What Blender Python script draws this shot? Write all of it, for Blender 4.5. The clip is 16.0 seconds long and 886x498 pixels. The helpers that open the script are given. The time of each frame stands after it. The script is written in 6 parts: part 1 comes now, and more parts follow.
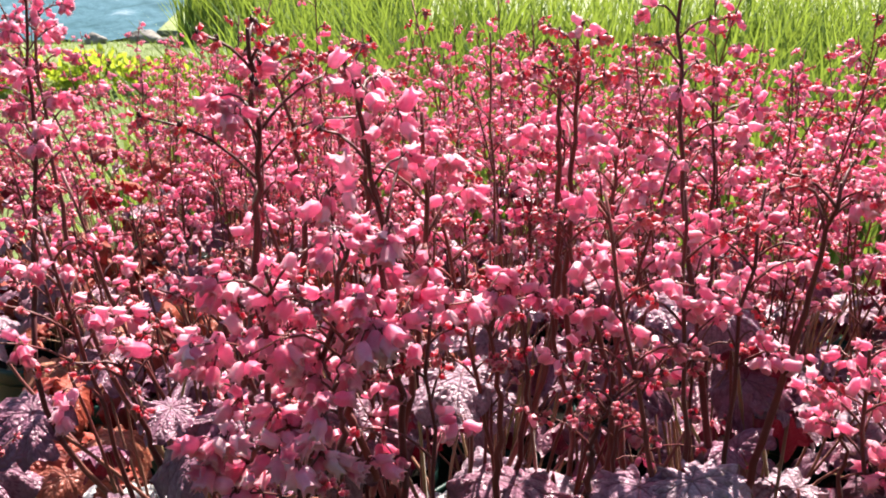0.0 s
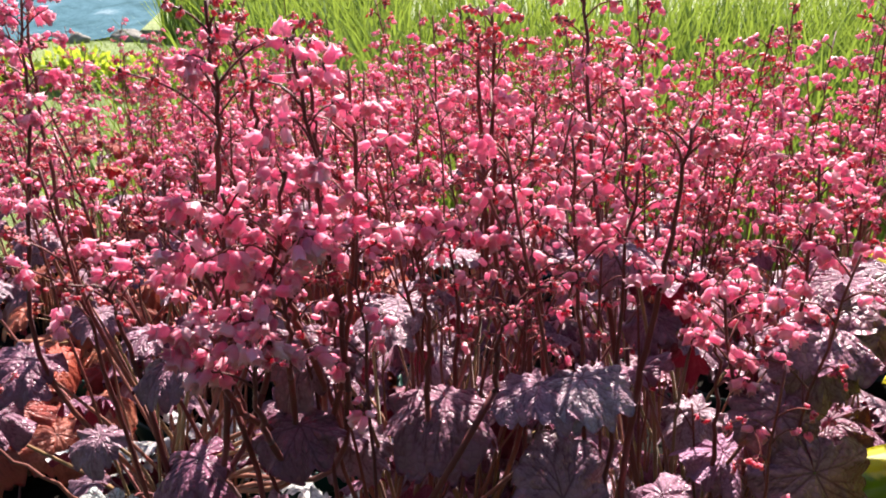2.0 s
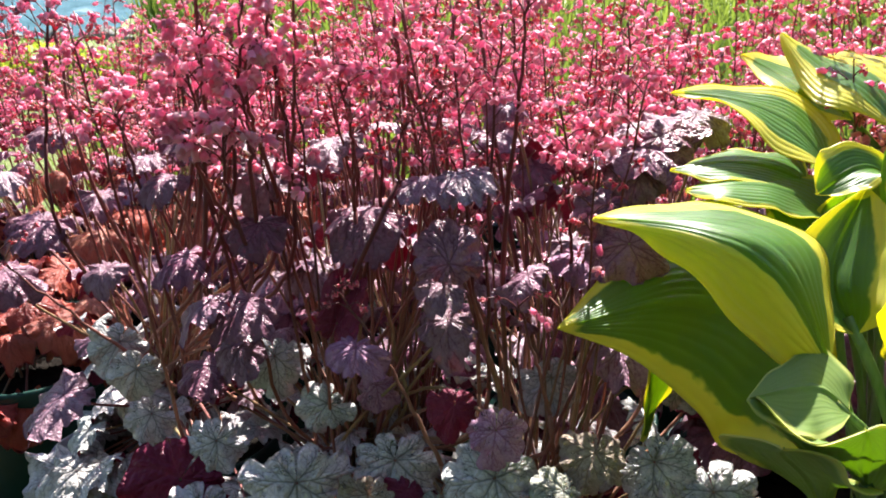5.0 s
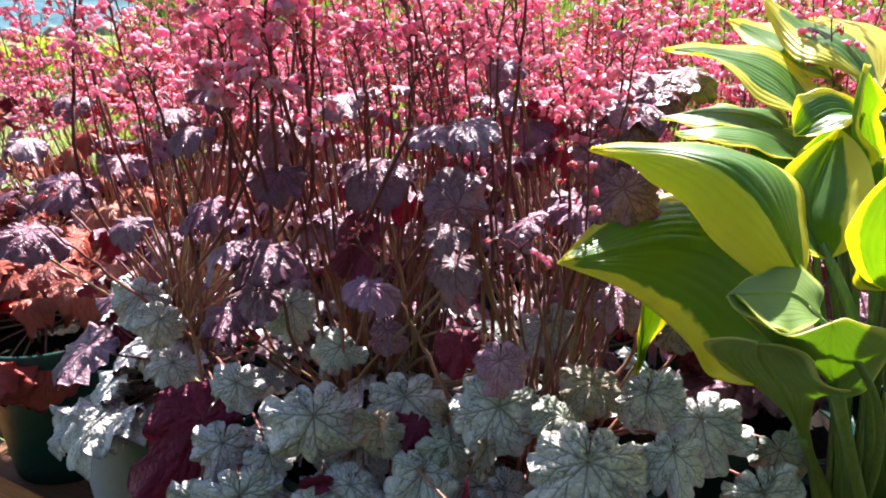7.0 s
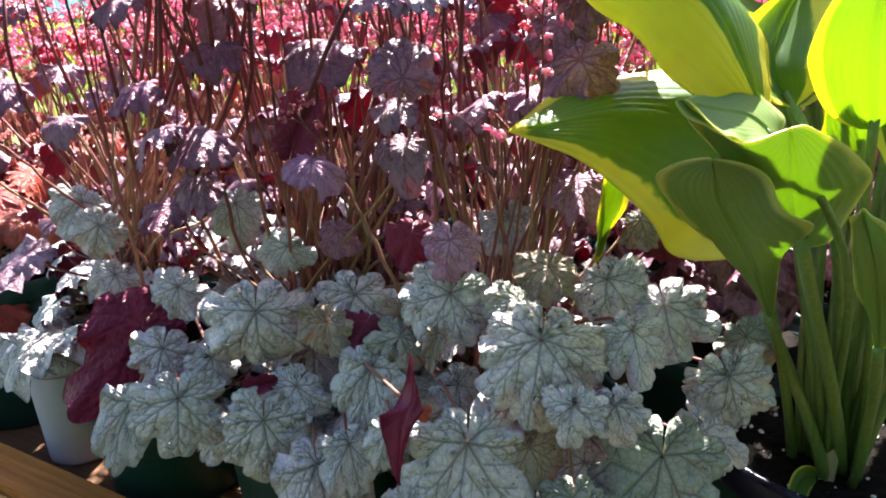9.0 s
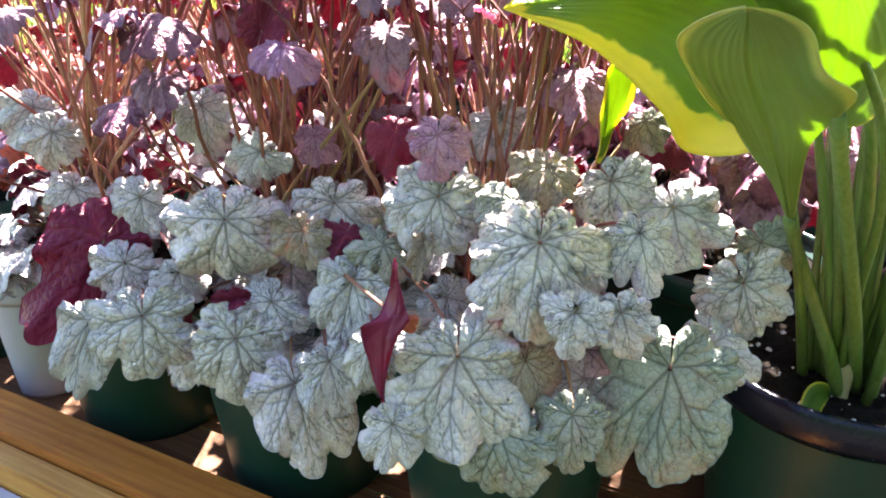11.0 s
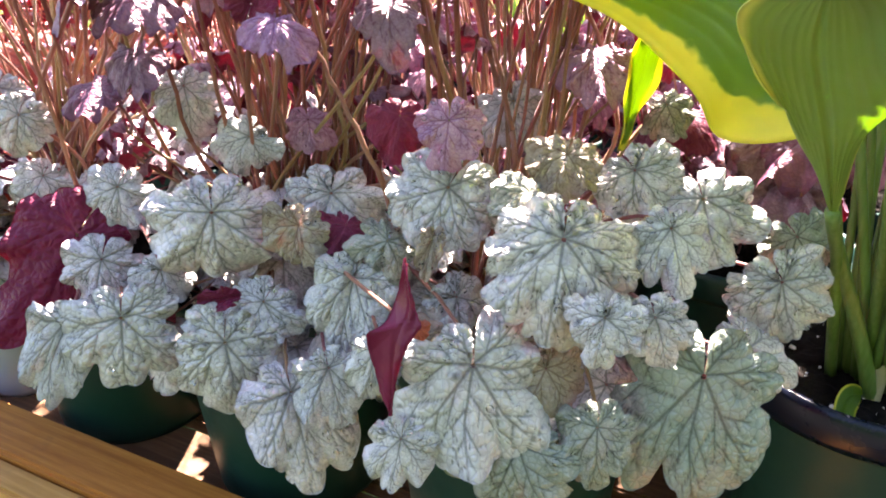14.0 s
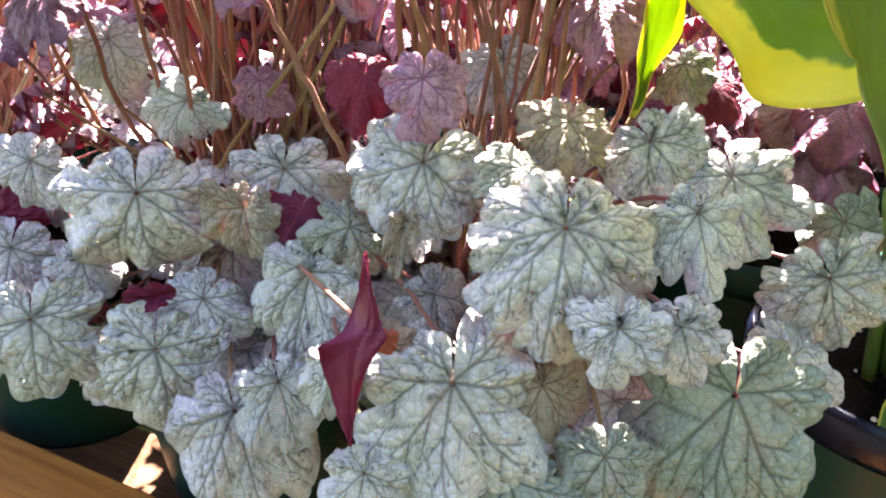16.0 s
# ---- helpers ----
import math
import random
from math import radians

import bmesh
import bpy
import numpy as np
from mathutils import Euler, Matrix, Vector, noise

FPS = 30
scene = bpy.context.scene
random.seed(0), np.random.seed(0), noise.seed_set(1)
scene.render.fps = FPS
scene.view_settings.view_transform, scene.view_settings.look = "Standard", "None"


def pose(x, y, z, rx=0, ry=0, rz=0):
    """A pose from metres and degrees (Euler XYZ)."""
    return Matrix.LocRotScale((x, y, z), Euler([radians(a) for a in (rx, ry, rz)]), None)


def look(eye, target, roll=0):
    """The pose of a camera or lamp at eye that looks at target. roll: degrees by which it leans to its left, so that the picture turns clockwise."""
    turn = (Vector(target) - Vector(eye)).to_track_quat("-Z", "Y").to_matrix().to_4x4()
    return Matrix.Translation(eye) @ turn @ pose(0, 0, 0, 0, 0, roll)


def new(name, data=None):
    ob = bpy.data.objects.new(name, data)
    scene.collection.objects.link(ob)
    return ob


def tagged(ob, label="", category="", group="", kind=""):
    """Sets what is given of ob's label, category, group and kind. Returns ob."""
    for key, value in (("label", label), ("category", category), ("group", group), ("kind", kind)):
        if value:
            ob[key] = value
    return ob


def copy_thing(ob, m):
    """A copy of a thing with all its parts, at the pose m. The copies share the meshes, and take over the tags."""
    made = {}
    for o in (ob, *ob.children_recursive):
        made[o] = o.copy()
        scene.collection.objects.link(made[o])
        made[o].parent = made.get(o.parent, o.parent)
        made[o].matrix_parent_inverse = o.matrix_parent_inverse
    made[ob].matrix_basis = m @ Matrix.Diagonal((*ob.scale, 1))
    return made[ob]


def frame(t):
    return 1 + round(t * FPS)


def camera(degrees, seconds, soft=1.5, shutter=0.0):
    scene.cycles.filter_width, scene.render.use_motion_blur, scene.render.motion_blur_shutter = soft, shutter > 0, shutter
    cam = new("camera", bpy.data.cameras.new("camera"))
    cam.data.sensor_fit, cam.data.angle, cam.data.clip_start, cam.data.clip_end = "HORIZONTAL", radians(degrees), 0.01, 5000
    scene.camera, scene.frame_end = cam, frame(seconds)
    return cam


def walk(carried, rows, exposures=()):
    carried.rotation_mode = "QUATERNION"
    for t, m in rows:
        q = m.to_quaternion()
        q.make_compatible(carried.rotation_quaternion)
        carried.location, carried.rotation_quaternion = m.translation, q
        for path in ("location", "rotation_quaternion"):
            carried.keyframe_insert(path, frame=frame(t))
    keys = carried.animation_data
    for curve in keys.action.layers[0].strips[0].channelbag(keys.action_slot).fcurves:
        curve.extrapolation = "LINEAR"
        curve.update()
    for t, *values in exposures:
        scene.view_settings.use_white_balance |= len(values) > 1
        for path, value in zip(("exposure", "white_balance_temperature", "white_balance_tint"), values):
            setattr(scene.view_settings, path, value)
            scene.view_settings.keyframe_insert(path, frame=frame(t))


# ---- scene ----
cam = camera(62.0, 16.0, 1.9)
PATH = [
    (0, (0.02, -0.056, 1.366), (-0.072, 1.836, 0.723), -0.4),
    (0.5, (0.023, -0.068, 1.364), (-0.056, 1.823, 0.717), -0.5),
    (1, (0.032, -0.083, 1.363), (-0.044, 1.808, 0.716), -0.7),
    (1.5, (0.042, -0.103, 1.358), (-0.025, 1.788, 0.712), -0.7),
    (2, (0.053, -0.13, 1.357), (-0.005, 1.762, 0.713), -0.5),
    (2.5, (0.064, -0.156, 1.353), (0.018, 1.738, 0.713), -0.4),
    (3, (0.08, -0.19, 1.345), (0.03, 1.707, 0.716), -0.5),
    (3.5, (0.088, -0.229, 1.325), (0.05, 1.672, 0.706), -0.6),
    (4, (0.103, -0.259, 1.303), (0.07, 1.641, 0.679), -0.7),
    (4.5, (0.106, -0.293, 1.293), (0.09, 1.604, 0.66), -0.7),
    (7, (0.095, -0.376, 1.258), (0.097, 1.519, 0.618), -0.7),
    (7.5, (0.098, -0.388, 1.245), (0.104, 1.508, 0.609), -0.8),
    (8, (0.104, -0.386, 1.213), (0.115, 1.513, 0.588), -0.7),
    (8.5, (0.115, -0.38, 1.184), (0.137, 1.515, 0.545), -0.7),
    (9, (0.126, -0.372, 1.156), (0.16, 1.52, 0.508), -0.7),
    (9.5, (0.123, -0.36, 1.138), (0.175, 1.527, 0.475), -0.7),
    (10, (0.127, -0.351, 1.121), (0.184, 1.516, 0.408), -0.7),
    (12.5, (0.123, -0.311, 1.103), (0.213, 1.513, 0.288), -0.3),
    (13, (0.121, -0.308, 1.107), (0.221, 1.515, 0.29), -0.2),
    (13.5, (0.118, -0.301, 1.102), (0.217, 1.525, 0.292), -0.1),
    (14, (0.109, -0.285, 1.098), (0.223, 1.529, 0.264), -0.1),
    (14.5, (0.107, -0.268, 1.09), (0.231, 1.528, 0.218), 0.2),
    (15, (0.11, -0.253, 1.089), (0.241, 1.541, 0.213), 0.3),
    (15.5, (0.115, -0.229, 1.085), (0.252, 1.558, 0.198), 0.3),
    (16, (0.122, -0.203, 1.069), (0.265, 1.578, 0.17), 0.3),
]
EXPOSURES = [(0, 2.03, 6650, 15), (3, 1.88, 6500, 17), (4, 1.86, 6450, 16), (4.7, 2.12, 6400, 15), (7, 2.42, 6300, 15), (9, 3.0, 6350, 16), (10, 3.58, 6450, 18), (12.5, 4.2, 6750, 22), (14.5, 4.13, 6850, 23), (16, 4.17, 6850, 23)]
walk(cam, [(t, look(eye, target, roll)) for t, eye, target, roll in PATH], EXPOSURES)

# ---- world, sun, exposure ----
world = bpy.data.worlds.new("world")
scene.world = world
world.use_nodes = True
wn = world.node_tree.nodes
sky = wn.new("ShaderNodeTexSky")
sky.sky_type = "NISHITA"
sky.sun_disc = False
SUN_ELEV, SUN_AZ = radians(50), radians(12)      # azimuth from +y towards +x
sky.sun_elevation, sky.sun_rotation = SUN_ELEV, SUN_AZ
wn["Background"].inputs["Strength"].default_value = 0.049
world.node_tree.links.new(sky.outputs[0], wn["Background"].inputs["Color"])
sun = new("sun", bpy.data.lights.new("sun", "SUN"))
sun.data.energy, sun.data.angle, sun.data.color = 4.8, radians(0.7), (1.0, 0.94, 0.85)
sun.matrix_world = look((0, 0, 6), Vector((0, 0, 6)) - Vector((math.sin(SUN_AZ) * math.cos(SUN_ELEV), math.cos(SUN_AZ) * math.cos(SUN_ELEV), math.sin(SUN_ELEV))))


# ---- materials ----
class Nodes:
    """A node tree under construction."""

    def __init__(self, name):
        self.m = bpy.data.materials.new(name)
        self.m.use_nodes = True
        self.t = self.m.node_tree
        self.p = self.t.nodes["Principled BSDF"]
        self.out = self.t.nodes["Material Output"]

    def link(self, a, b):
        self.t.links.new(a, b)

    def put(self, socket, x):
        if hasattr(x, "is_output"):
            self.link(x, socket)
        elif isinstance(x, tuple) and len(x) == 3 and socket.type == "RGBA":
            socket.default_value = (*x, 1)
        else:
            socket.default_value = x

    def noise(self, scale, detail=4, rough=0.6, coord="Object", distort=0.0):
        c = self.t.nodes.new("ShaderNodeTexCoord")
        n = self.t.nodes.new("ShaderNodeTexNoise")
        n.inputs["Scale"].default_value, n.inputs["Detail"].default_value = scale, detail
        n.inputs["Roughness"].default_value, n.inputs["Distortion"].default_value = rough, distort
        self.link(c.outputs[coord], n.inputs["Vector"])
        return n.outputs[0]

    def cells(self, scale):
        c = self.t.nodes.new("ShaderNodeTexCoord")
        n = self.t.nodes.new("ShaderNodeTexVoronoi")
        n.feature = "DISTANCE_TO_EDGE"
        n.inputs["Scale"].default_value = scale
        self.link(c.outputs["Object"], n.inputs["Vector"])
        return n.outputs["Distance"]

    def stretched(self, scale, sx, sy, sz, detail=4, coord="Object"):
        c = self.t.nodes.new("ShaderNodeTexCoord")
        g = self.t.nodes.new("ShaderNodeMapping")
        g.inputs["Scale"].default_value = (sx, sy, sz)
        n = self.t.nodes.new("ShaderNodeTexNoise")
        n.inputs["Scale"].default_value, n.inputs["Detail"].default_value = scale, detail
        self.link(c.outputs[coord], g.inputs["Vector"])
        self.link(g.outputs[0], n.inputs["Vector"])
        return n.outputs[0]

    def ramp(self, fac, stops):
        r = self.t.nodes.new("ShaderNodeValToRGB")
        el = r.color_ramp.elements
        while len(el) < len(stops):
            el.new(0.5)
        for e, (at, col) in zip(el, stops):
            e.position = at
            e.color = (*col, 1) if isinstance(col, tuple) else (col, col, col, 1)
        self.link(fac, r.inputs[0])
        return r.outputs[0]

    def mix(self, fac, a, b, mode="MIX"):
        n = self.t.nodes.new("ShaderNodeMix")
        n.data_type, n.blend_type = "RGBA", mode
        self.put(n.inputs[0], fac)
        self.put(n.inputs[6], a)
        self.put(n.inputs[7], b)
        return n.outputs[2]

    def math(self, op, a, b=0.0):
        n = self.t.nodes.new("ShaderNodeMath")
        n.operation = op
        self.put(n.inputs[0], a)
        self.put(n.inputs[1], b)
        return n.outputs[0]

    def attr(self, name):
        n = self.t.nodes.new("ShaderNodeAttribute")
        n.attribute_name = name
        return n.outputs["Fac"]

    def rand(self):
        return self.t.nodes.new("ShaderNodeObjectInfo").outputs["Random"]

    def island(self):
        return self.t.nodes.new("ShaderNodeNewGeometry").outputs["Random Per Island"]

    def bump(self, height, strength=0.3, distance=0.001):
        n = self.t.nodes.new("ShaderNodeBump")
        n.inputs["Strength"].default_value, n.inputs["Distance"].default_value = strength, distance
        self.link(height, n.inputs["Height"])
        self.link(n.outputs[0], self.p.inputs["Normal"])
        return n.outputs[0]

    def done(self, color, rough, translucent=None, share=0.3, spec=0.5, sheen=0.0):
        self.put(self.p.inputs["Base Color"], color)
        self.put(self.p.inputs["Roughness"], rough)
        self.put(self.p.inputs["Specular IOR Level"], spec)
        if sheen:
            self.p.inputs["Sheen Weight"].default_value = sheen
        if translucent is not None:
            tr = self.t.nodes.new("ShaderNodeBsdfTranslucent")
            self.put(tr.inputs["Color"], translucent)
            mx = self.t.nodes.new("ShaderNodeMixShader")
            self.put(mx.inputs[0], share)
            self.link(self.p.outputs[0], mx.inputs[1])
            self.link(tr.outputs[0], mx.inputs[2])
            self.link(mx.outputs[0], self.out.inputs["Surface"])
        return self.m


def leaf_material(name, tones, vein_col, rough, trans, share, vein_mix=0.85, spec=0.22, centre=None, band=None):
    """A veined heuchera blade: tones picked by the object's random number, dark veins, mottling."""
    n = Nodes(name)
    vein, rad = n.attr("vein"), n.attr("rad")
    base = n.ramp(n.rand(), [(i / max(1, len(tones) - 1), c) for i, c in enumerate(tones)])
    blot = n.noise(3.5, 4, 0.6)
    base = n.mix(n.ramp(blot, [(0.35, 0.0), (0.75, 0.55)]), base, n.mix(0.6, base, vein_col))
    fine = n.noise(45, 4, 0.7)
    base = n.mix(n.ramp(fine, [(0.3, 0.0), (0.8, 0.30)]), base, n.mix(0.8, base, base, "SCREEN"))
    if band is not None:
        wide = n.math("MULTIPLY", n.attr("halo"), n.ramp(n.noise(9, 3, 0.6), [(0.3, 0.08), (0.7, 0.38)]))
        base = n.mix(wide, base, band)
    if centre is not None:
        base = n.mix(n.ramp(rad, [(0.0, 0.75), (0.30, 0.0)]), base, centre)
    base = n.mix(n.math("MULTIPLY", n.ramp(vein, [(0.1, 0.0), (0.8, 1.0)]), vein_mix), base, vein_col)
    rim = n.ramp(rad, [(0.90, 0.0), (0.99, 0.5)])
    base = n.mix(rim, base, n.mix(0.5, base, vein_col))
    cell = n.cells(17)
    base = n.mix(n.math("MULTIPLY", n.ramp(cell, [(0.0, 0.48), (0.11, 0.0)]), vein_mix), base, vein_col)
    h = n.math("ADD", n.math("MULTIPLY", vein, -0.5), n.math("MULTIPLY", n.ramp(cell, [(0.0, 0.0), (0.30, 1.0)]), 0.45))
    h = n.math("ADD", h, n.math("MULTIPLY", n.noise(60, 2, 0.5), 0.25))
    n.bump(h, 0.32, 0.022)
    r = n.ramp(n.noise(6, 3), [(0.3, max(0.1, rough - 0.1)), (0.7, rough + 0.12)])
    return n.done(base, r, trans, share, spec)


SILVER = leaf_material("silver_leaf", [(0.62, 0.62, 0.61), (0.76, 0.73, 0.75), (0.72, 0.66, 0.69), (0.80, 0.77, 0.77), (0.57, 0.60, 0.58), (0.74, 0.68, 0.64)],
                       (0.060, 0.062, 0.056), 0.46, (0.36, 0.32, 0.25), 0.12, 0.62, spec=0.34, centre=(0.24, 0.22, 0.20), band=(0.44, 0.46, 0.45))
SAGE = leaf_material("sage_leaf", [(0.34, 0.39, 0.32), (0.42, 0.41, 0.35), (0.34, 0.40, 0.35)], (0.045, 0.065, 0.045), 0.45, (0.33, 0.33, 0.20), 0.12, 0.7, spec=0.3, band=(0.17, 0.21, 0.16))
PLUM = leaf_material("plum_leaf", [(0.31, 0.11, 0.19), (0.37, 0.20, 0.28), (0.22, 0.065, 0.115), (0.48, 0.34, 0.41), (0.30, 0.095, 0.145)],
                     (0.040, 0.010, 0.024), 0.36, (0.55, 0.07, 0.16), 0.22, 0.65, spec=0.42, band=(0.13, 0.045, 0.085))
MAUVE = leaf_material("mauve_leaf", [(0.48, 0.25, 0.40), (0.58, 0.35, 0.47)], (0.13, 0.03, 0.09), 0.4, (0.65, 0.16, 0.38), 0.25, 0.7, band=(0.30, 0.12, 0.22))
TAN = leaf_material("tan_leaf", [(0.46, 0.41, 0.33), (0.38, 0.29, 0.22)], (0.10, 0.06, 0.045), 0.55, (0.45, 0.25, 0.10), 0.2, 0.65, band=(0.24, 0.19, 0.13))
CORAL = leaf_material("coral_leaf", [(0.42, 0.06, 0.04), (0.50, 0.13, 0.07), (0.33, 0.045, 0.045), (0.52, 0.21, 0.12)], (0.12, 0.02, 0.02), 0.42, (0.85, 0.15, 0.06), 0.38, 0.6, spec=0.4)
CRIMSON = leaf_material("crimson_underside", [(0.115, 0.006, 0.030), (0.15, 0.008, 0.036)], (0.24, 0.035, 0.08), 0.42, (0.42, 0.01, 0.04), 0.18, 0.4)
WINE = leaf_material("wine_underside", [(0.14, 0.012, 0.040), (0.18, 0.018, 0.040), (0.12, 0.014, 0.045)], (0.26, 0.05, 0.09), 0.5, (0.40, 0.02, 0.07), 0.18, 0.5)


def plain_plant(name, stops, rough, trans=None, share=0.3, by_island=False, bump=0.3, sheen=0.0):
    n = Nodes(name)
    pick = n.island() if by_island else n.rand()
    base = n.ramp(pick, stops)
    base = n.mix(n.ramp(n.noise(90, 3), [(0.3, 0.0), (0.75, 0.45)]), base, n.mix(0.5, base, (0.02, 0.01, 0.01)))
    n.bump(n.noise(500, 3), bump, 0.0006)
    return n.done(base, rough, trans if trans else None, share, 0.25, sheen * 0.4)


def stalk_material():
    """A flower stalk: tan and olive at its foot, dark red-brown higher up; sun on the feet and shade on the heads are
    coloured in too.
    """
    n = Nodes("flower_stalk")
    foot = n.ramp(n.rand(), [(0.0, (0.42, 0.24, 0.16)), (0.35, (0.28, 0.12, 0.08)), (0.65, (0.48, 0.20, 0.14)), (1.0, (0.36, 0.28, 0.13))])
    head = n.ramp(n.rand(), [(0.0, (0.16, 0.035, 0.035)), (0.5, (0.095, 0.022, 0.026)), (1.0, (0.22, 0.05, 0.045))])
    c = n.t.nodes.new("ShaderNodeTexCoord")
    x = n.t.nodes.new("ShaderNodeSeparateXYZ")
    n.link(c.outputs["Object"], x.inputs[0])
    height = n.math("ADD", x.outputs["Z"], n.math("MULTIPLY", n.noise(30, 3), 0.06))
    base = n.mix(n.ramp(n.math("SUBTRACT", height, 0.5), [(0.46, 0.0), (0.60, 1.0)]), foot, head)
    base = n.mix(n.ramp(n.noise(90, 3), [(0.3, 0.0), (0.75, 0.4)]), base, n.mix(0.5, base, (0.02, 0.01, 0.01)))
    n.bump(n.noise(500, 3), 0.3, 0.0006)
    return n.done(base, 0.5, (0.5, 0.14, 0.09), 0.10, 0.25, 0.05)


STEM = stalk_material()
PETIOLE = plain_plant("leaf_petiole", [(0.0, (0.30, 0.22, 0.09)), (0.5, (0.26, 0.10, 0.07)), (1.0, (0.20, 0.05, 0.05))], 0.5, sheen=0.4)


def bell_material(name, stops, trans, share):
    n = Nodes(name)
    base = n.ramp(n.math("FRACT", n.math("ADD", n.island(), n.rand())), stops)
    base = n.mix(n.ramp(n.attr("rad"), [(0.0, 0.75), (0.35, 0.0)]), base, (0.40, 0.02, 0.07))
    base = n.mix(n.ramp(n.attr("rad"), [(0.68, 0.0), (0.95, 0.8)]), base, n.mix(0.7, base, (0.96, 0.84, 0.84)))
    base = n.mix(n.ramp(n.noise(3.5, 3, 0.7), [(0.45, 0.0), (0.65, 0.55)]), base, n.mix(0.6, base, (0.95, 0.78, 0.80)))
    base = n.mix(n.ramp(n.noise(6.0, 3, 0.7), [(0.52, 0.0), (0.72, 0.45)]), base, n.mix(0.6, base, (0.50, 0.02, 0.09)))
    n.bump(n.noise(900, 2), 0.25, 0.0004)
    return n.done(base, 0.42, trans, share, 0.5, 0.3)


PINK = bell_material("pink_blossom", [(0.0, (0.82, 0.16, 0.31)), (0.2, (0.64, 0.04, 0.15)), (0.45, (0.88, 0.30, 0.47)), (0.7, (0.94, 0.56, 0.67)), (0.88, (0.96, 0.80, 0.82)), (1.0, (0.86, 0.22, 0.38))], (0.98, 0.34, 0.54), 0.53)
RED = bell_material("red_bud", [(0.0, (0.42, 0.012, 0.050)), (0.6, (0.52, 0.022, 0.085)), (1.0, (0.62, 0.07, 0.16))], (0.92, 0.05, 0.15), 0.45)


def hosta_material():
    n = Nodes("hosta_blade")
    edge, rib = n.attr("edge"), n.attr("vein")
    wav = n.math("ADD", edge, n.math("MULTIPLY", n.math("SUBTRACT", n.noise(26, 3, 0.6), 0.5), 0.42))
    wav = n.math("ADD", wav, n.math("MULTIPLY", n.math("SUBTRACT", n.attr("streak"), 0.5), 0.06))
    margin = n.ramp(wav, [(0.75, 0.0), (0.79, 1.0)])
    green = n.ramp(n.noise(14, 3), [(0.3, (0.040, 0.120, 0.018)), (0.7, (0.080, 0.185, 0.030))])
    green = n.mix(n.ramp(n.attr("streak"), [(0.45, 0.0), (1.0, 0.14)]), green, (0.13, 0.25, 0.05))
    gold = n.ramp(n.noise(20, 3), [(0.3, (0.56, 0.54, 0.07)), (0.7, (0.70, 0.65, 0.14))])
    base = n.mix(margin, green, gold)
    base = n.mix(n.math("MULTIPLY", rib, 0.13), base, (0.24, 0.34, 0.10))
    tr = n.mix(margin, (0.50, 0.70, 0.02), (0.92, 0.88, 0.03))
    h = n.math("ADD", n.math("MULTIPLY", rib, -0.8), n.math("MULTIPLY", n.noise(150, 2), 0.35))
    n.bump(h, 0.45, 0.0014)
    return n.done(base, n.ramp(n.noise(50, 3), [(0.3, 0.30), (0.7, 0.45)]), tr, n.mix(margin, (0.48, 0.48, 0.48), (0.56, 0.56, 0.56)), 0.5)


HOSTA = hosta_material()


def hosta_back():
    """The paler, duller back of a hosta blade."""
    n = Nodes("hosta_blade_back")
    edge, rib = n.attr("edge"), n.attr("vein")
    margin = n.ramp(n.math("ADD", edge, n.math("MULTIPLY", n.math("SUBTRACT", n.noise(26, 3, 0.6), 0.5), 0.25)), [(0.86, 0.0), (0.95, 0.8)])
    green = n.ramp(n.noise(12, 4, 0.6), [(0.3, (0.135, 0.215, 0.060)), (0.7, (0.200, 0.290, 0.090))])
    base = n.mix(margin, green, (0.50, 0.52, 0.16))
    base = n.mix(n.math("MULTIPLY", rib, 0.10), base, (0.30, 0.40, 0.16))
    tr = n.mix(margin, (0.42, 0.62, 0.03), (0.85, 0.82, 0.05))
    n.bump(n.math("ADD", n.math("MULTIPLY", rib, 0.9), n.math("MULTIPLY", n.noise(150, 2), 0.3)), 0.2, 0.0010)
    return n.done(base, n.ramp(n.noise(50, 3), [(0.3, 0.42), (0.7, 0.58)]), tr, 0.34, 0.4)


HOSTA_BACK = hosta_back()
_n = Nodes("hosta_stalk")
_c = _n.ramp(_n.stretched(60, 6, 6, 0.5), [(0.3, (0.085, 0.165, 0.030)), (0.7, (0.165, 0.245, 0.070))])
_c = _n.mix(_n.ramp(_n.noise(60, 3, 0.7), [(0.70, 0.0), (0.76, 0.6)]), _c, (0.35, 0.22, 0.06))
_n.bump(_n.stretched(90, 8, 8, 0.4), 0.3, 0.0008)
HOSTA_STALK = _n.done(_c, 0.36, (0.4, 0.6, 0.08), 0.10, 0.45)
_n = Nodes("hosta_sheath")
HOSTA_SHEATH = _n.done(_n.ramp(_n.noise(80, 4), [(0.3, (0.34, 0.30, 0.14)), (0.7, (0.52, 0.45, 0.26))]), 0.7, (0.5, 0.4, 0.15), 0.15)


def plastic(name, a, b, rough):
    n = Nodes(name)
    base = n.ramp(n.noise(9, 4, 0.6), [(0.3, a), (0.7, b)])
    dust = n.ramp(n.noise(40, 5, 0.7), [(0.55, 0.0), (0.85, 0.05)])
    base = n.mix(dust, base, (0.10, 0.09, 0.07))
    n.bump(n.noise(260, 3), 0.12, 0.0005)
    return n.done(base, n.ramp(n.noise(25, 4), [(0.3, rough), (0.7, rough + 0.2)]), None, 0.3, 0.3)


